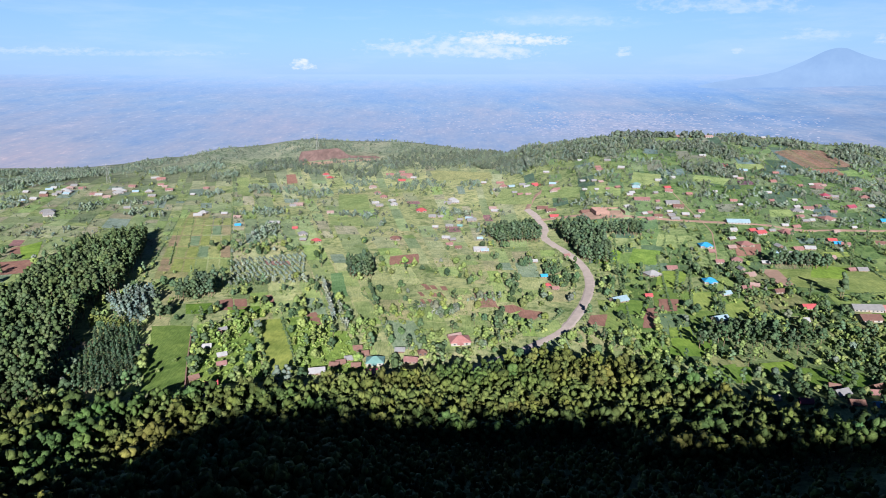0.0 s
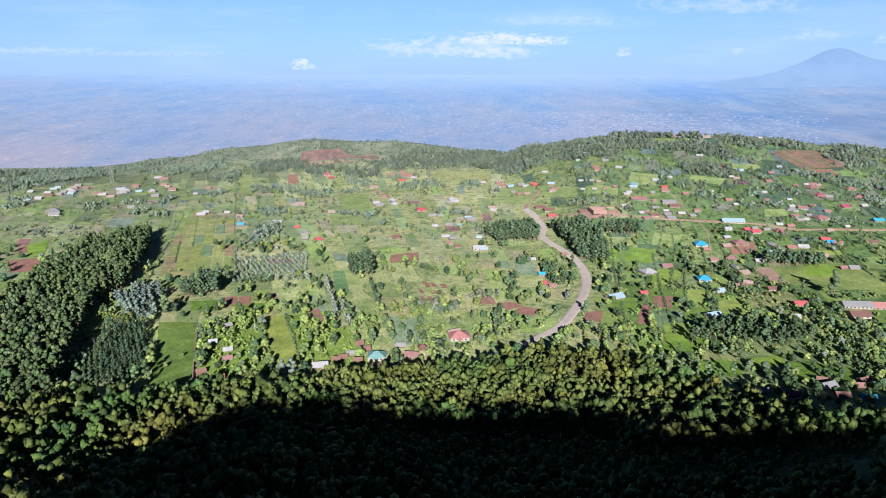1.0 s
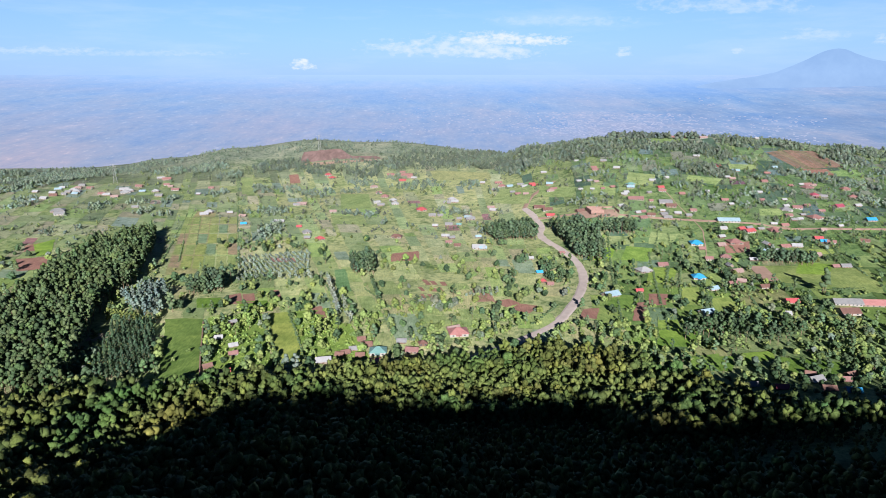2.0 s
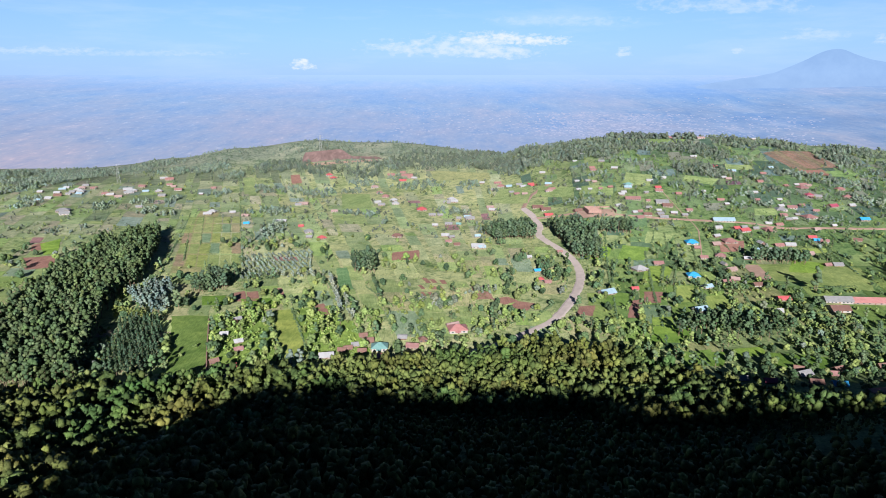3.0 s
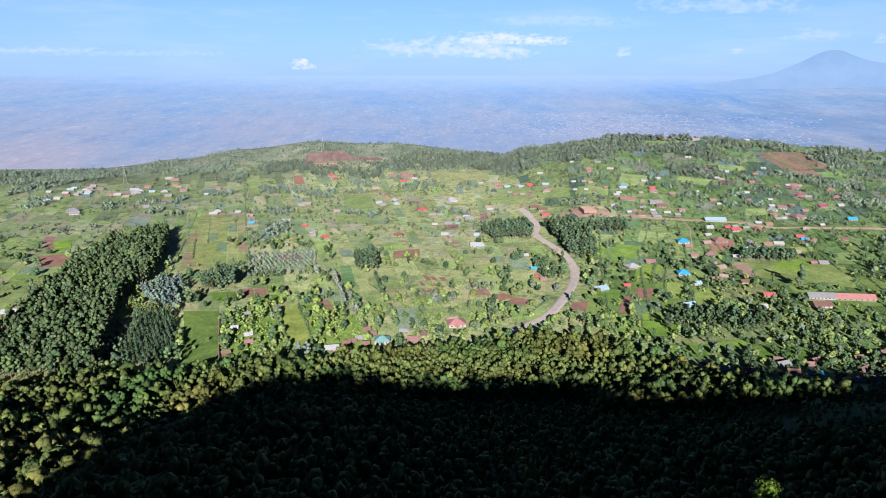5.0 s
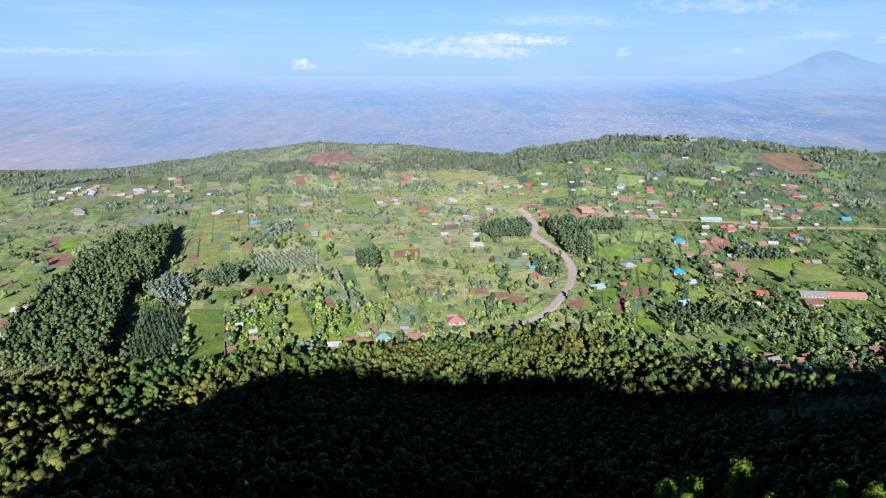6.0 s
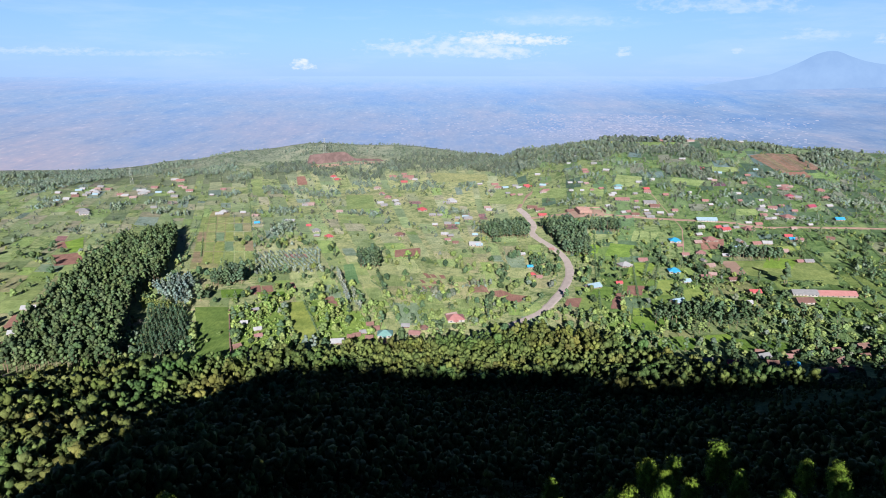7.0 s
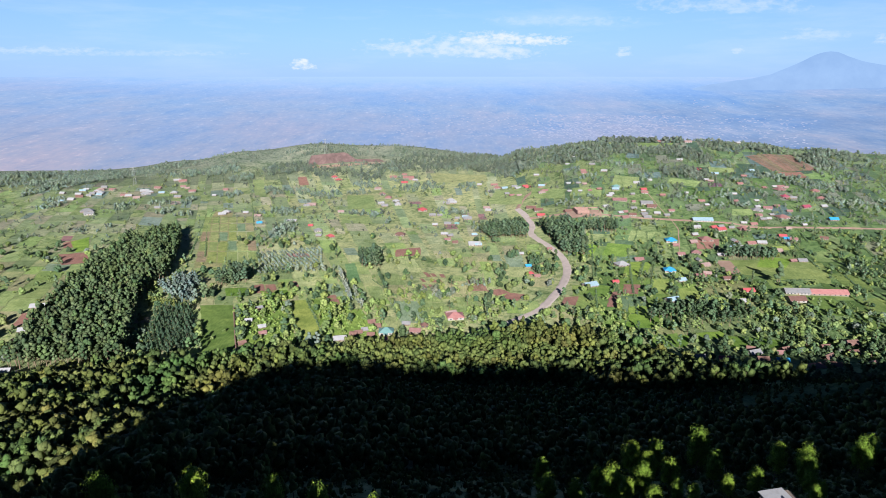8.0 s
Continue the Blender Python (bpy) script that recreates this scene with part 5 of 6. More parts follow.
COPSES = [(53, 430, 6, 21, "d"), (90, 460, 10, 26, "d"), (-67, 342, 26, 15, "b"), (34, 353, 18, 14, "b"), (-51, 354, 14, 12, "d"), (-84, 351, 11, 13, "d"), (-93, 423, 3, 12, "d"), (-90, 380, 5, 10, "b"), (-24, 377, 15, 13, "b"), (-2, 383, 15, 10, "s"), (205, 487, 7, 26, "d"), (236, 442, 13, 19, "d"), (256, 422, 17, 12, "d"), (183, 396, 16, 15, "d")]
COPSES_EAST = [(216, 369, 26, 15, "b"), (261, 377, 22, 18, "d"), (157, 450, 4, 13, "d"), (161, 401, 6, 13, "b"), (105, 341, 17, 11, "b"), (226, 342, 21, 11, "d"), (178, 342, 17, 11, "d"), (69, 489, 7, 13, "d"), (-40, 490, 19, 9, "b"), (33, 442, 13, 8, "b"), (-126, 381, 11, 20, "b"), (-134, 344, 12, 35, "b"), (-163, 377, 6, 10, "d"), (130, 378, 5, 17, "b")]


def build_scatter():
    """Single trees, bushes and hedgerow trees strewn over the farmland."""
    rng = random.Random(9)
    kinds = {"b": Wood(), "d": Wood(), "s": Wood(), "f": Wood()}
    lone = 0
    for i in range(30000):
        y = 262 + 740 * rng.random() ** 1.25
        x = rng.uniform(-1, 1) * (90 + 0.78 * (y + 20))
        if y < forest_line(x) + 4 or any(inside(x, y, p) for p in WOODS):
            continue
        patchy = noise.noise((x * 0.014, y * 0.014, 7)) + 0.7 * noise.noise((x * 0.05, y * 0.05, 2))
        s = slant(x)
        col = (x - s * (y - 400)) / 24.0
        row = (y + 0.2 * x) / 46.0
        edge = abs(col - round(col)) < 0.09 or abs(row - round(row)) < 0.04
        dens = 0.16 + 0.9 * max(0, patchy) + (0.55 if edge else 0)
        if x > 110:
            dens = 0.2 + 1.1 * max(0, patchy) + (0.8 if edge else 0)
        dens += 0.1 * sstep(110, 220, x) + (0.5 if y < 340 and x < 40 else 0) - 0.2 * sstep(160, 60, abs(x + 20)) * sstep(390, 430, y)
        dens += 0.14 if y > 540 and x > 100 else 0
        if inside(x, y, RIGHT_MIX):
            dens += 0.06
        garden = any(inside(x, y, p) for p in GARDENS)
        small = 1 - 0.28 * sstep(110, 170, x)
        if garden:
            dens += 0.5
        dens *= 1 - 0.5 * sstep(220, 300, -x)
        if any(inside(x, y, p) for p in CLEARINGS):
            dens = 0.008
        if rng.random() > dens * 0.6 or not clear(x, y):
            continue
        pick = rng.random() if x < 130 else 0.15 + 0.82 * rng.random()
        if garden and lone >= 30 and rng.random() < 0.85:
            kinds["b"].put(rng, "bush", x, y, rng.uniform(0.4, 1.1), (1.15, 1.25, 1.0), False)
        elif y > 560:
            kinds["f" if pick < 0.75 else "b"].put(rng, "far", x, y, rng.uniform(0.2, 0.6), (0.8, 0.8, 0.8), False)
        elif lone < 120 and y < 360 and pick > 0.42:
            lone += 1
            which = rng.randrange(7)
            bright = pick < 0.85
            single("tree", "round", which, LEAF_BRIGHT if bright else LEAF_DARK, x, y, small * rng.uniform(0.55, 1.15), rng.uniform(0, 360), "bright green rounded farm tree" if bright else "dark green rounded farm tree", "tree", "farm trees")
        elif pick < 0.5:
            kinds["b"].put(rng, "bush" if y < 430 else "tuft", x, y, rng.uniform(0.5, 1.4), (1, 1, 1), False)
        elif pick < 0.68:
            kinds["b"].put(rng, "round", x, y, small * rng.uniform(0.5, 1.1), (0.9, 0.9, 0.9))
        elif pick < 0.86:
            kinds["d"].put(rng, "round", x, y, small * rng.uniform(0.6, 1.2), (0.95, 1.0, 0.9))
        elif pick < 0.95 or (x > 130 and pick > 0.97):
            kinds["d"].put(rng, "euca", x, y, rng.uniform(0.4, 0.8), (1.25, 1.25, 1.2))
        else:
            kinds["s"].put(rng, "round", x, y, rng.uniform(0.5, 1.0), (0.8, 0.85, 0.8))
    tints = {"b": (0.95, 1.0, 0.95), "d": (0.95, 1.0, 0.95), "s": (1.0, 1.0, 1.0)}
    for (x0, y0), (x1, y1), k in TREE_ROWS:
        count = int(math.hypot(x1 - x0, y1 - y0) / 2.4)
        for i in range(count):
            u = (i + rng.random()) / count
            kinds[k].put(rng, rng.choice(("round", "euca")), x0 + (x1 - x0) * u + rng.uniform(-1, 1), y0 + (y1 - y0) * u + rng.uniform(-1, 1), rng.uniform(0.3, 0.6), tints[k])
    for cx, cy, rx, ry, k in COPSES + COPSES_EAST:
        k = "b" if cy < 370 else k
        for _ in range(int(rx * ry / (4.5 if cx < 110 else 8))):
            u, v = rng.uniform(-1.2, 1.2), rng.uniform(-1.2, 1.2)
            x, y = cx + u * rx, cy + v * ry
            if u * u + v * v < 0.85 + 0.7 * noise.noise((x * 0.1, y * 0.08, 3)) and clear(x, y, -1) and not any(inside(x, y, p) for p in CLEARINGS):
                kind = "bush" if k == "b" and rng.random() < 0.6 else rng.choice(("round", "round", "euca"))
                kinds[k].put(rng, kind, x, y, rng.uniform(0.4, 1.1) * (0.6 if kind == "euca" else 1), tints[k], kind != "bush")
    for i in range(26000):
        y = 285 + 330 * rng.random() ** 1.2
        x = rng.uniform(-1, 1) * (60 + 0.72 * y)
        rough = noise.noise((x * 0.03, y * 0.022, 12)) + 0.6 * noise.noise((x * 0.1, y * 0.07, 15))
        if rough < 0.12 or y < forest_line(x) + 3 or not clear(x, y, -3) or any(inside(x, y, p) for p in WOODS + CLEARINGS):
            continue
        kinds["b"].put(rng, "tuft", x, y, rng.uniform(0.2, 0.55), (0.95, 1.0, 1.0), False)
    kinds["b"].build("farm_bushes", "bright green bushes and banana clumps among plots", "bushes", LEAF_BRIGHT)
    kinds["d"].build("farm_trees", "dark green single trees scattered over farmland", "trees", LEAF_DARK)
    kinds["f"].build("village_trees", "trees scattered among far farmsteads with haze-tinted grey-green leaves", "trees", LEAF_HAZED)
    kinds["s"].build("silver_trees", "pale silver-leaved single trees among plots", "trees", LEAF_SILVER)


build_scatter()


def hedge(line):
    rng = random.Random(round(line[0][0] * 3 + line[0][1]))
    verts, faces, tint, n = [], [], [], 0
    for (x0, y0), (x1, y1) in zip(line, line[1:]):
        k = max(2, int(math.hypot(x1 - x0, y1 - y0) / (1.8 if y0 < 560 else 2.6)))
        for i in range(k):
            u = (i + rng.random()) / k
            x, y = x0 + (x1 - x0) * u + rng.uniform(-0.5, 0.5), y0 + (y1 - y0) * u + rng.uniform(-0.5, 0.5)
            if not clear(x, y, -3):
                continue
            cv, cf, _, _ = rng.choice(SHAPES["bush"])
            verts.append(cv * ((0.7 if y < 560 else 0.42) * rng.uniform(0.6, 1.2)) + np.array([x, y, height(x, y) - 0.2]))
            faces.append(cf + n)
            tint.append(np.tile((0.95, 1.0, 0.9), (len(cf), 1)))
            n += len(cv)
    if verts:
        tagged(new("hedge", tri_mesh("hedge", np.vstack(verts), np.vstack(faces), LEAF_DARK, np.vstack(tint))), "long dark green hedge between farm plots", "hedge", "field hedges")


hedge([(380, 690), (372, 564.7), (342, 446)])
hedge([(354.5, 720.3), (355.4, 657), (350.6, 584.7)])
hedge([(207, 486.6), (176, 405)])
hedge([(242, 493.6), (227, 455)])
hedge([(216, 730), (186, 619.3)])
hedge([(239.4, 728.4), (252.4, 675)])
hedge([(309.7, 761.3), (305, 645)])
hedge([(407, 771), (382.4, 650.4)])
hedge([(385, 656), (366, 574.5)])
hedge([(-122, 372), (-91, 288)])
hedge([(-107, 376), (-76, 292)])
hedge([(-337.7, 979.6), (-271.3, 778.4)])
hedge([(-271.3, 778.4), (-210, 583)])
hedge([(-113, 476), (-123, 442)])
hedge([(-60, 422), (-35, 376)])
hedge([(-407, 699.3), (-367, 605)])
hedge([(-302.5, 687.3), (-232, 444)])
hedge([(-98, 447), (-69, 378)])
hedge([(-46, 376), (-17, 392)])
hedge([(151, 490.3), (136, 431)])
hedge([(153, 424), (132, 377)])
hedge([(195.7, 489), (173, 423)])
hedge([(228, 442), (262, 434)])
hedge([(284, 414), (323, 419)])
hedge([(23, 344), (52, 352)])
hedge([(80, 354), (115, 451)])
hedge([(59, 352), (83, 387)])
hedge([(100, 478), (101, 436)])
hedge([(-170.4, 629.6), (-151, 712)])
hedge([(-199.7, 959), (-149, 867.6)])
hedge([(69, 762.6), (122.6, 744)])
hedge([(163.7, 741), (213, 744.5)])
hedge([(-384, 748.6), (-335.6, 786.3)])
hedge([(230, 350), (295, 378)])
hedge([(147, 310), (152, 268)])
hedge([(291, 740), (295, 701), (303, 673)])
hedge([(261, 674), (265, 634), (263, 591)])
hedge([(262, 575), (256, 536), (245, 488)])
hedge([(370, 693), (366, 627), (374, 583), (371, 529)])
hedge([(346, 661), (345, 619), (344, 585)])
hedge([(372, 595), (370, 558), (364, 519)])
hedge([(269, 927), (233, 793), (205, 693), (179, 601)])
hedge([(-335, 980), (-276, 796)])
hedge([(-272, 778), (-224, 630), (-179, 493)])
hedge([(-230, 489), (-272, 607), (-299, 698)])
hedge([(-236, 544), (-287, 689)])
hedge([(395, 826), (400, 773), (392, 701)])
hedge([(412, 702), (418, 643)])
hedge([(426, 656), (423, 586)])
hedge([(224, 488), (202, 423), (190, 380)])
hedge([(265, 523), (263, 487)])
hedge([(220, 582), (193, 514)])
hedge([(218, 538), (171, 423)])
hedge([(444, 832), (425, 738)])
hedge([(-215, 804), (-255, 931)])
hedge([(-154, 665), (-148, 769)])
hedge([(188, 588), (190, 540)])
hedge([(262, 793), (268, 744)])
hedge([(342, 721), (347, 674)])
hedge([(418, 586), (410, 544)])
def hedgerows():
    """Bushy boundary lines between the long narrow plots of the village side."""
    rng = random.Random(77)
    x = 128.0
    while x < 560:
        y = 318 + rng.uniform(0, 30)
        while y < 840:
            d = rng.uniform(35, 95)
            p, q = (x + slant(x) * (y - 400), y), (x + slant(x) * (y + d - 400), y + d)
            if abs(q[0]) < 60 + 0.75 * q[1] and rng.random() < 0.62 and not any(inside(*e, PITCH) for e in (p, q)):
                hedge([p, q])
                if rng.random() < 0.35:
                    hedge([q, (q[0] + rng.uniform(16, 30), q[1] + rng.uniform(-4, 4))])
            y += d + rng.uniform(0, 20)
        x += rng.uniform(19, 36)


hedgerows()


# ---------------- the near rim of the hill ----------------
RIM_SHAPES = [tree_shape(200 + s, 9, 4.6, 0.3, 12, 2400, 0.26, lumpy=0.5, core=0.66) for s in range(6)]


def rim_tree(x, y, size, seed):
    cv, cf, tv, tf = RIM_SHAPES[seed % len(RIM_SHAPES)]
    ob = thing("tree", pose(x, y, height(x, y), 0, 0, seed * 67 % 360) @ Matrix.Diagonal((size * 0.72, size * 0.72, size, 1)), "leafy broad-crowned tree on the hill's rim", "tree", "rim trees")
    if seed % len(RIM_SHAPES) not in RIM_MESHES:
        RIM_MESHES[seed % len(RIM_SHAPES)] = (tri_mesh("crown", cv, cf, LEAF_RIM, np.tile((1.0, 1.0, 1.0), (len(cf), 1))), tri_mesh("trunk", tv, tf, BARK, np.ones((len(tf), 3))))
    crown, trunk = RIM_MESHES[seed % len(RIM_SHAPES)]
    part("crown", crown, ob)
    part("trunk", trunk, ob)


RIM_MESHES = {}


def sun_line(x, y):
    """Height at which sunlight passes over the ridge behind."""
    return skyline(x) - 0.404 * y


rng = random.Random(21)
# scrub tints below 1 darken the leaves to deepen the rim's shade
SCRUB = Wood()
for i in range(1100):
    x, y = rng.uniform(-125, 180), rng.uniform(-16, 76)
    if abs(x - 56) < 7 and abs(y - 5) < 7:
        continue
    tall = sun_line(x, y) - height(x, y) + rng.uniform(-6, -1.0)
    if tall > 1.0:
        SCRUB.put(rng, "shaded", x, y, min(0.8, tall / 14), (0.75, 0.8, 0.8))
for i in range(6500):
    x, y = rng.uniform(-140, 190), rng.uniform(-32, 62)
    if abs(x - 56) > 4 or abs(y - 5) > 4:
        SCRUB.put(rng, "tuft", x, y, rng.uniform(0.5, 1.1), (0.75, 0.8, 0.8), False)
SCRUB.build("rim_scrub", "scrub below the hill's rim, tinted darker for shade", "scrub", LEAF_FOREST)
SUNLIT = [
    (42.8, 37.9), (48.8, 40.6), (32.5, 17.9), (33.9, 14.3), (38.9, 19.8), (47.2, 27.3), (31.5, 23.8), (58.2, 31.4), (63.5, 50.7), (76.6, 40.6), (80, 36), (60.5, 20.6),
    (71.9, 21.8), (69, 14.3), (106.5, 52.7), (95.5, 40.6), (52.1, 14.5), (42.3, 12.6), (43.1, 7.8), (21.2, 27.3), (19.9, 14.3), (24.6, 12), (-19.6, 6.9), (-27.7, 9.4),
    (-40.8, 8.8), (-53.6, 4.9), (-10.3, 7.5), (36.5, 7.8), (64, 9), (75, 28), (45, 34),
]
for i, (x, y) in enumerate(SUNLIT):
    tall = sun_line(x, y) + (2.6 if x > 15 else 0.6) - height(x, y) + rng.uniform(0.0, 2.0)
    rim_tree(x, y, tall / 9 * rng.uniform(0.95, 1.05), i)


def ridge_trees():
    r, w = random.Random(31), Wood()
    for row, y in enumerate((-50, -44, -39)):
        x = -200.0
        while x < 240:
            w.put(r, "shaded", x, y + r.uniform(-2, 2), r.uniform(0.6, 0.7) if r.random() < 0.9 else r.uniform(0.7, 0.85), (1, 1, 1))
            x += r.uniform(1.5, 3.2)
    w.build("ridge_trees", "dark green trees along the top of the ridge", "trees", LEAF_FOREST)


ridge_trees()


def hut():
    z = height(56, 5)
    ob = thing("hut", pose(56, 5, z - 0.3, 0, 0, 12), "small pale block hut with rusty flat sheet roof", "hut")
    bm = bmesh.new()
    box(bm, -2.6, 2.6, -1.8, 1.8, 0, 2.9)
    part("wall", bm_mesh("wall", bm, WALL_CREAM), ob)
    part("roof", bm_mesh("roof", prism([(-2.1, 2.85), (2.1, 3.2), (2.1, 3.3), (-2.1, 2.95)], -2.9, 1.6), ROOFS["white"]), ob)
    bm = bmesh.new()
    box(bm, -0.5, 0.5, -1.85, -1.75, 0.3, 2.3)
    part("door", bm_mesh("door", bm, WOOD), ob)


hut()


def mountain():
    """A far volcano, its haze painted on as emitted blue."""
    verts, faces = [], []
    nx, ny = 90, 10
    for j in range(ny):
        for i in range(nx + 1):
            u = -1 + 2 * i / nx
            x = 2190 + 1150 * u
            y = 3990 - 0.42 * x * 0.5 + 240 * (j - ny / 2) / ny
            d = x - 2190
            h = 196 / (1 + (d / (250 if d < 0 else 330)) ** 2) ** 1.15 if d < 0 else 150 / (1 + (d / 150) ** 2) + 46 + 44 * math.exp(-((x - 2520) / 260) ** 2) - 44 * math.exp(-((2190 - 2520) / 260) ** 2) * math.exp(-(d / 120) ** 2)
            h += 5 * noise.noise((x * 0.012, 0, 7))
            fold = 1 - ((j - ny / 2) / (ny / 2)) ** 2
            verts.append((x, y, 50 + (h + 85 * sstep(-1150, -420, d) - 40 + 8 * noise.noise((x * 0.008, j * 0.5, 2))) * fold))
    for j in range(ny - 1):
        for i in range(nx):
            k = j * (nx + 1) + i
            faces.append((k, k + 1, k + nx + 2, k + nx + 1))
    m = Nodes("painted_haze_mountain", 1.0, spec=0.0)
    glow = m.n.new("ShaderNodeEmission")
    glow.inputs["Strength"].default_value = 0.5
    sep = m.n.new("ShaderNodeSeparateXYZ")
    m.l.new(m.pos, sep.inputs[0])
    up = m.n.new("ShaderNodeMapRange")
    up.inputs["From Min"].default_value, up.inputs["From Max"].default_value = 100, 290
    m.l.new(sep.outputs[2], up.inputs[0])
    # painted haze by height: foot toned to the plain, top deeper blue
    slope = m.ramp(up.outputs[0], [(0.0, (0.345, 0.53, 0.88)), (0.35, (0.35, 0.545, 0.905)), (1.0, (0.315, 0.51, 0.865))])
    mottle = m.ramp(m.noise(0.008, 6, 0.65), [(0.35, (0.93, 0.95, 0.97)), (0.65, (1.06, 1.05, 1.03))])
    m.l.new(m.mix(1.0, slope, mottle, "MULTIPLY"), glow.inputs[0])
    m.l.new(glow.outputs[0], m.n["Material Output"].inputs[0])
    tagged(new("mountain", mesh_of("mountain", verts, faces, m.mat, smooth=True)), "volcano above the plain in glowing painted haze blue", "mountain", kind="structure")


mountain()


def tall_tree(x, y, size, label, leaf=None):
    single("tall_tree", "euca", round(x) % 6, leaf or LEAF_DARK, x, y, size, x * 7 % 360, label, "tree", "")


tall_tree(283, 408, 1.45, "tall lone dark tree beside the playing field")
tall_tree(286, 410, 1.2, "tall lone dark tree beside the playing field")
tall_tree(-84, 279, 0.95, "large pale-crowned tree at the field's foot", LEAF_SILVER)
tall_tree(-80, 283, 0.85, "large pale-crowned tree at the field's foot", LEAF_SILVER)
tall_tree(-185, 371, 1.05, "tall dense dark tree beside the silver grove")
tall_tree(-189, 376, 0.95, "tall dense dark tree beside the silver grove")
tall_tree(-168, 440, 1.0, "tall dark tree at the grove's end")
for x, y in ((152, 313), (159, 309), (170, 318), (173, 309), (178, 314)):
    tall_tree(x, y, 0.62, "light green upright garden tree", LEAF_BRIGHT)
for i in range(9):
    tall_tree(-226 + 2.9 * i, 365 - 1.3 * i, 0.5, "slender yellow-brown tree in a row", LEAF_FOREST)


def quarry():
    """A cut rock face in the hill."""
    verts, faces = [], []
    nx, nz = 40, 8
    for j in range(nz + 2):
        for i in range(nx + 1):
            u = i / nx
            x = -238 + 137 * u
            tall = 13 * (1 - sstep(0.45, 0.62, u)) * sstep(0.0, 0.04, u) + 4 * sstep(0.0, 0.05, u) * (1 - sstep(0.9, 1.0, u)) + 0.4
            y = 996 + 24 * u + 7 * math.sin(math.pi * u)
            g = height(x, y)
            v = min(j, nz) / nz
            rough = 2.2 * noise.noise((x * 0.09, v * 2.5, 4)) + 1.0 * noise.noise((x * 0.3, v * 6, 9))
            if j <= nz:
                verts.append((x, y + 4 * v + rough, g - 1.5 + (tall + 1.5) * v))
            else:
                verts.append((x, y + 45, height(x, y + 45) - 0.5))
    for j in range(nz + 1):
        for i in range(nx):
            k = j * (nx + 1) + i
            faces.append((k, k + 1, k + nx + 2, k + nx + 1))
    me = mesh_of("quarry_face", verts, faces, ROCK)
    me.materials.append(GRASS)
    for q in me.polygons[nz * nx:]:
        q.material_index = 1
    tagged(new("quarry_face", me), "reddish cut rock face of a hillside quarry", "quarry", kind="structure")
    field("bare red quarry floor", DIRT, [(-232, 991), (-112, 1016), (-108, 1006), (-222, 978)], rise=0.7)


quarry()


def strut(bm, p, q, r):
    v, f = limb(p, q, r, r, 4)
    vs = [bm.verts.new(tuple(c)) for c in v]
    for t in f:
        bm.faces.new([vs[int(i)] for i in t])


def pylon(x, y, tall):
    """A lattice transmission tower."""
    ob = thing("pylon", pose(x, y, height(x, y) - 0.4, 0, 0, 25), "grey steel lattice power pylon on the hill", "pylon", "pylons")
    for sx, sy in ((-1, -1), (1, -1), (1, 1), (-1, 1)):
        bm = bmesh.new()
        strut(bm, (2.6 * sx, 2.6 * sy, 0), (0.5 * sx, 0.5 * sy, tall), 0.1)
        part("leg", bm_mesh("leg", bm, STEEL), ob)
    for k in range(6):
        bm = bmesh.new()
        z0, z1 = tall * k / 6, tall * (k + 1) / 6
        r0, r1 = 2.6 - 2.1 * k / 6, 2.6 - 2.1 * (k + 1) / 6
        for a, b in (((-1, -1), (1, -1)), ((1, -1), (1, 1)), ((1, 1), (-1, 1)), ((-1, 1), (-1, -1))):
            strut(bm, (a[0] * r0, a[1] * r0, z0), (b[0] * r1, b[1] * r1, z1), 0.05)
            strut(bm, (b[0] * r0, b[1] * r0, z0), (a[0] * r1, a[1] * r1, z1), 0.05)
        part("brace", bm_mesh("brace", bm, STEEL), ob)
    for z in (0.74, 0.86, 0.97):
        bm = bmesh.new()
        strut(bm, (-5, 0, tall * z), (5, 0, tall * z), 0.1)
        part("crossarm", bm_mesh("crossarm", bm, STEEL), ob)


pylon(-496, 897, 30)
pylon(-217, 1063, 30)


def compound():
    """Roofless walled school blocks of brown earth round a yard."""
    ob = thing("walled_compound", pose(171, 618, height(171, 618) - 0.3, 0, 0, 4), "unfinished brown block building with roofless rooms", "building")
    for i in range(5):
        bm = bmesh.new()
        box(bm, -15, -2, -9 + 4.6 * i, -8.6 + 4.6 * i, 0, 4)
        part("cross_wall", bm_mesh("cross_wall", bm, MUD), ob)
    for x0, x1, y0, y1 in ((-15.4, -15, -9, 10), (-2, -1.6, -9, 10), (-1.6, 15, 9.6, 10), (14.6, 15, -9, 9.6)):
        bm = bmesh.new()
        box(bm, x0, x1, y0, y1, 0, 3.4)
        part("wall", bm_mesh("wall", bm, MUD), ob)
    field("bare earth yard of the compound", DIRT, [(145, 602), (147, 626), (186, 622), (183, 600)], rise=0.4)


compound()


def mud_wall():
    """A low earth wall beside the young crop."""
    line = glide([(-157, 352), (-150, 332), (-140, 303), (-129, 273)], 3)
    verts, faces = [], []
    for x, y in line:
        z = height(x, y)
        for dx, dz in ((-0.5, -0.3), (-0.35, 1.6), (0.35, 1.6), (0.5, -0.3)):
            verts.append((x + dx, y, z + dz + (0.15 * noise.noise((x, y, 0)) if dz > 0 else 0)))
    for i in range(len(line) - 1):
        for k in range(3):
            q = 4 * i + k
            faces.append((q, q + 1, q + 5, q + 4))
    tagged(new("earth_wall", mesh_of("earth_wall", verts, faces, MUD)), "low red earth wall along a field edge", "wall")


mud_wall()


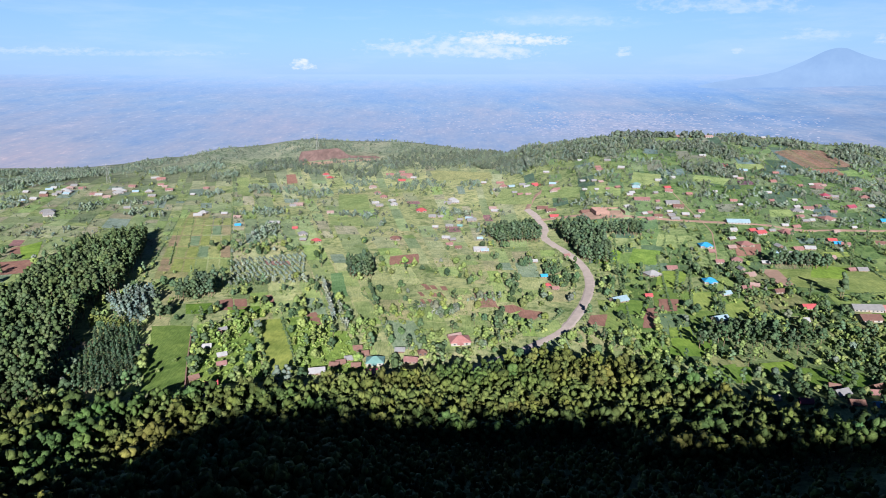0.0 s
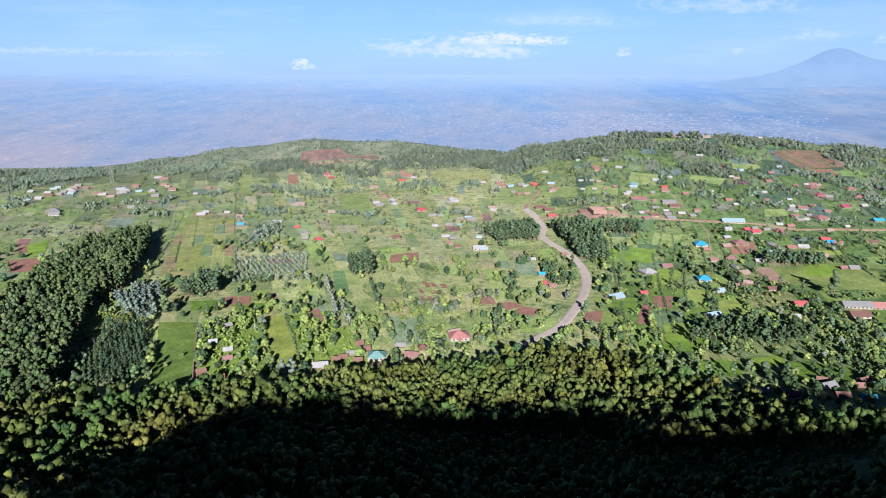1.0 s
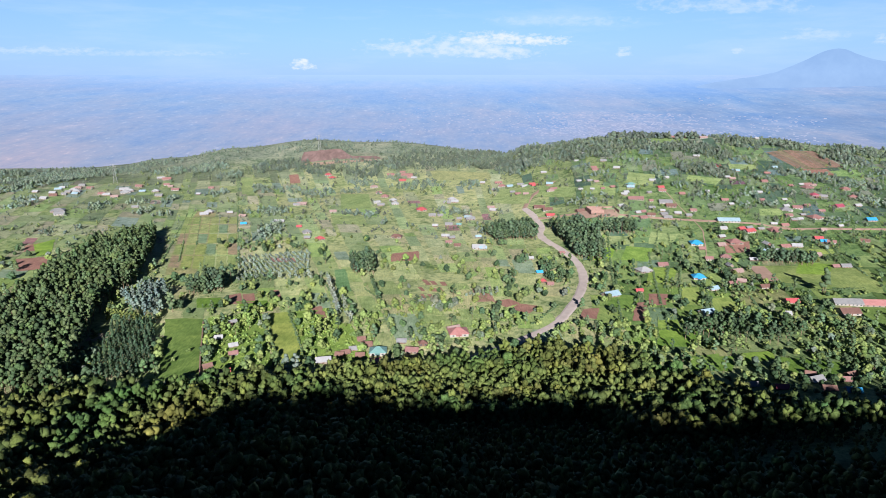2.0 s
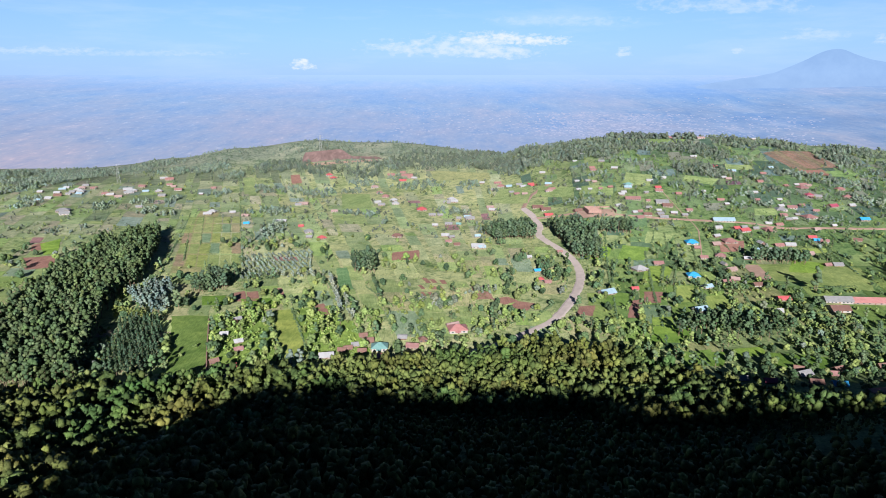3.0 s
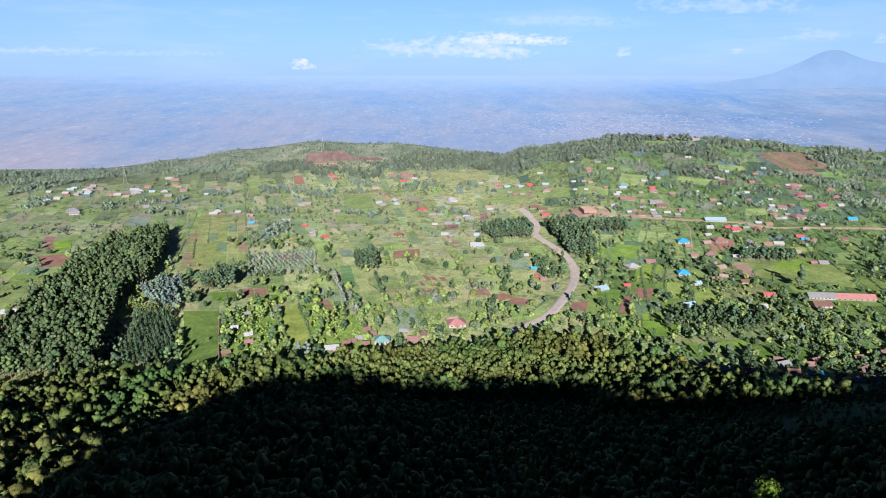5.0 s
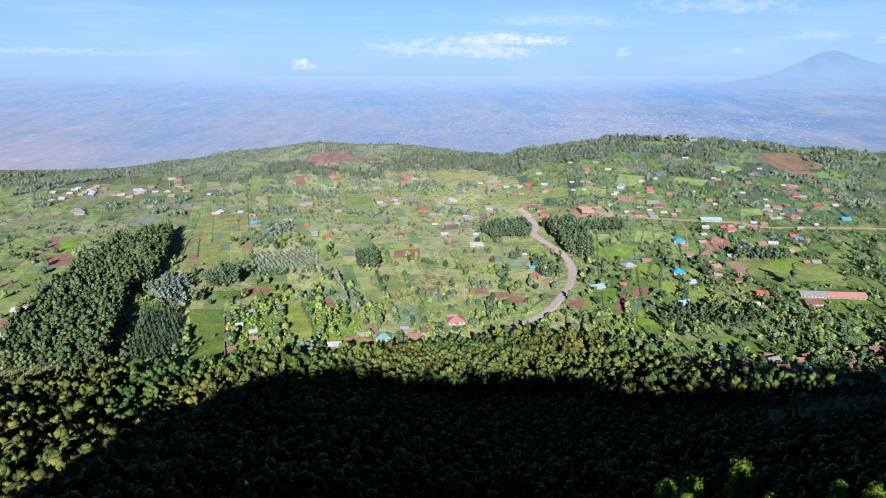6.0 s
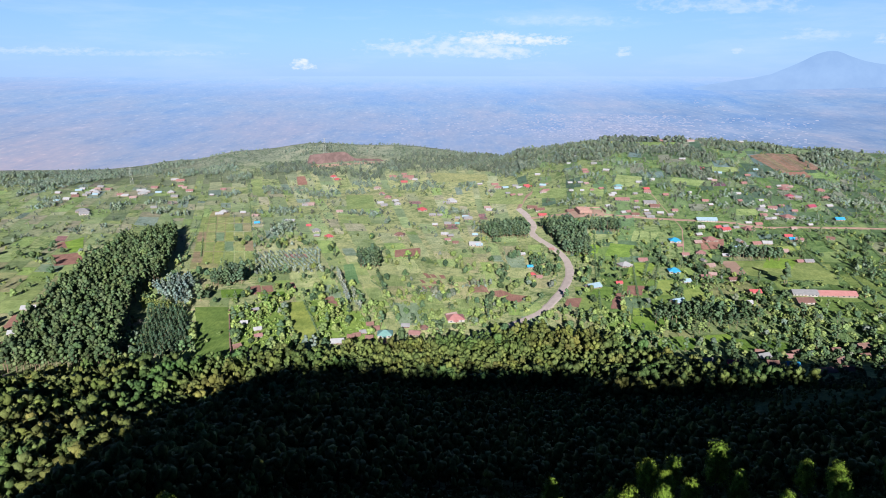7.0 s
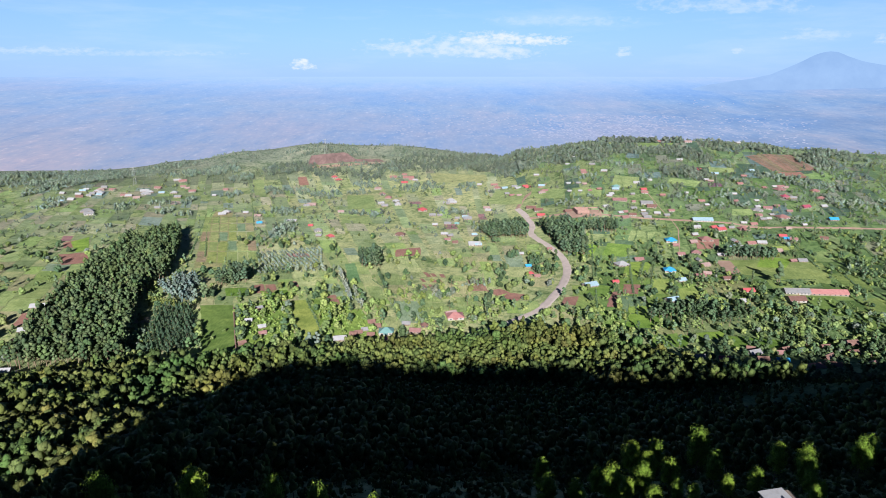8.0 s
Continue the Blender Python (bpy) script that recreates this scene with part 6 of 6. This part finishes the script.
def car(x, y, turn):
    ob = thing("car", pose(x, y, height(x, y) + 0.02, 0, 0, turn), "white parked car in a farmyard", "car")
    paint_white = plain_material("white_car_paint", (0.75, 0.75, 0.76), 0.3)
    part("body", bm_mesh("body", prism([(-2.1, 0.3), (2.1, 0.3), (2.15, 0.75), (1.2, 0.9), (-2.1, 0.95)], -0.85, 0.85), paint_white), ob)
    part("cabin", bm_mesh("cabin", prism([(-1.9, 0.93), (1.2, 0.9), (0.5, 1.45), (-1.5, 1.48)], -0.74, 0.74), GLASS), ob)
    part("roof", bm_mesh("roof", prism([(-1.55, 1.46), (0.55, 1.44), (0.5, 1.52), (-1.5, 1.54)], -0.76, 0.76), paint_white), ob)
    rubber = plain_material("tyre_rubber", (0.03, 0.03, 0.03), 0.9)
    for sx in (-0.8, 0.8):
        for sy in (-1.3, 1.3):
            bm = bmesh.new()
            bmesh.ops.create_cone(bm, cap_ends=True, segments=12, radius1=0.32, radius2=0.32, depth=0.2, matrix=Matrix.Translation((sx, sy, 0.32)) @ Matrix.Rotation(math.pi / 2, 4, "Y"))
            part("wheel", bm_mesh("wheel", bm, rubber), ob)


car(235, 261, 70)


def town():
    """Pale specks of a distant town on the plain, glowing in a painted haze colour."""
    rng = random.Random(77)
    bm = bmesh.new()
    for i in range(1700):
        u = rng.gauss(0, 1)
        a = math.atan(0.28 + 0.085 * u) if rng.random() < 0.55 else math.atan(rng.uniform(-0.1, 0.62))
        r = rng.uniform(2300, 2900) if abs(u) < 1.5 else rng.uniform(2300, 3500)
        x, y = r * math.sin(a), r * math.cos(a)
        z = -150 + 298 * ((r - 1500) / 3270) ** 0.92
        w = rng.uniform(2.5, 11)
        box(bm, x - w / 2, x + w / 2, y - 3, y + 3, z - 2, z + rng.uniform(0.4, 1.6))
    m = Nodes("painted_haze_town_walls", 0.9)
    # walls emit a pale haze tone in place of sunlight on them
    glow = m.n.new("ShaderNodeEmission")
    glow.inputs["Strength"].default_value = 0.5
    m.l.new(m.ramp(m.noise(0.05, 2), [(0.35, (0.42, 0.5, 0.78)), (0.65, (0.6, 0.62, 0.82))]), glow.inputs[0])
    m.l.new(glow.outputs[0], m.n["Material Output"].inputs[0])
    me = bm_mesh("distant_town", bm, m.mat)
    tagged(new("distant_town", me), "pale buildings of a distant town glowing in painted haze", "town", kind="stuff")


town()
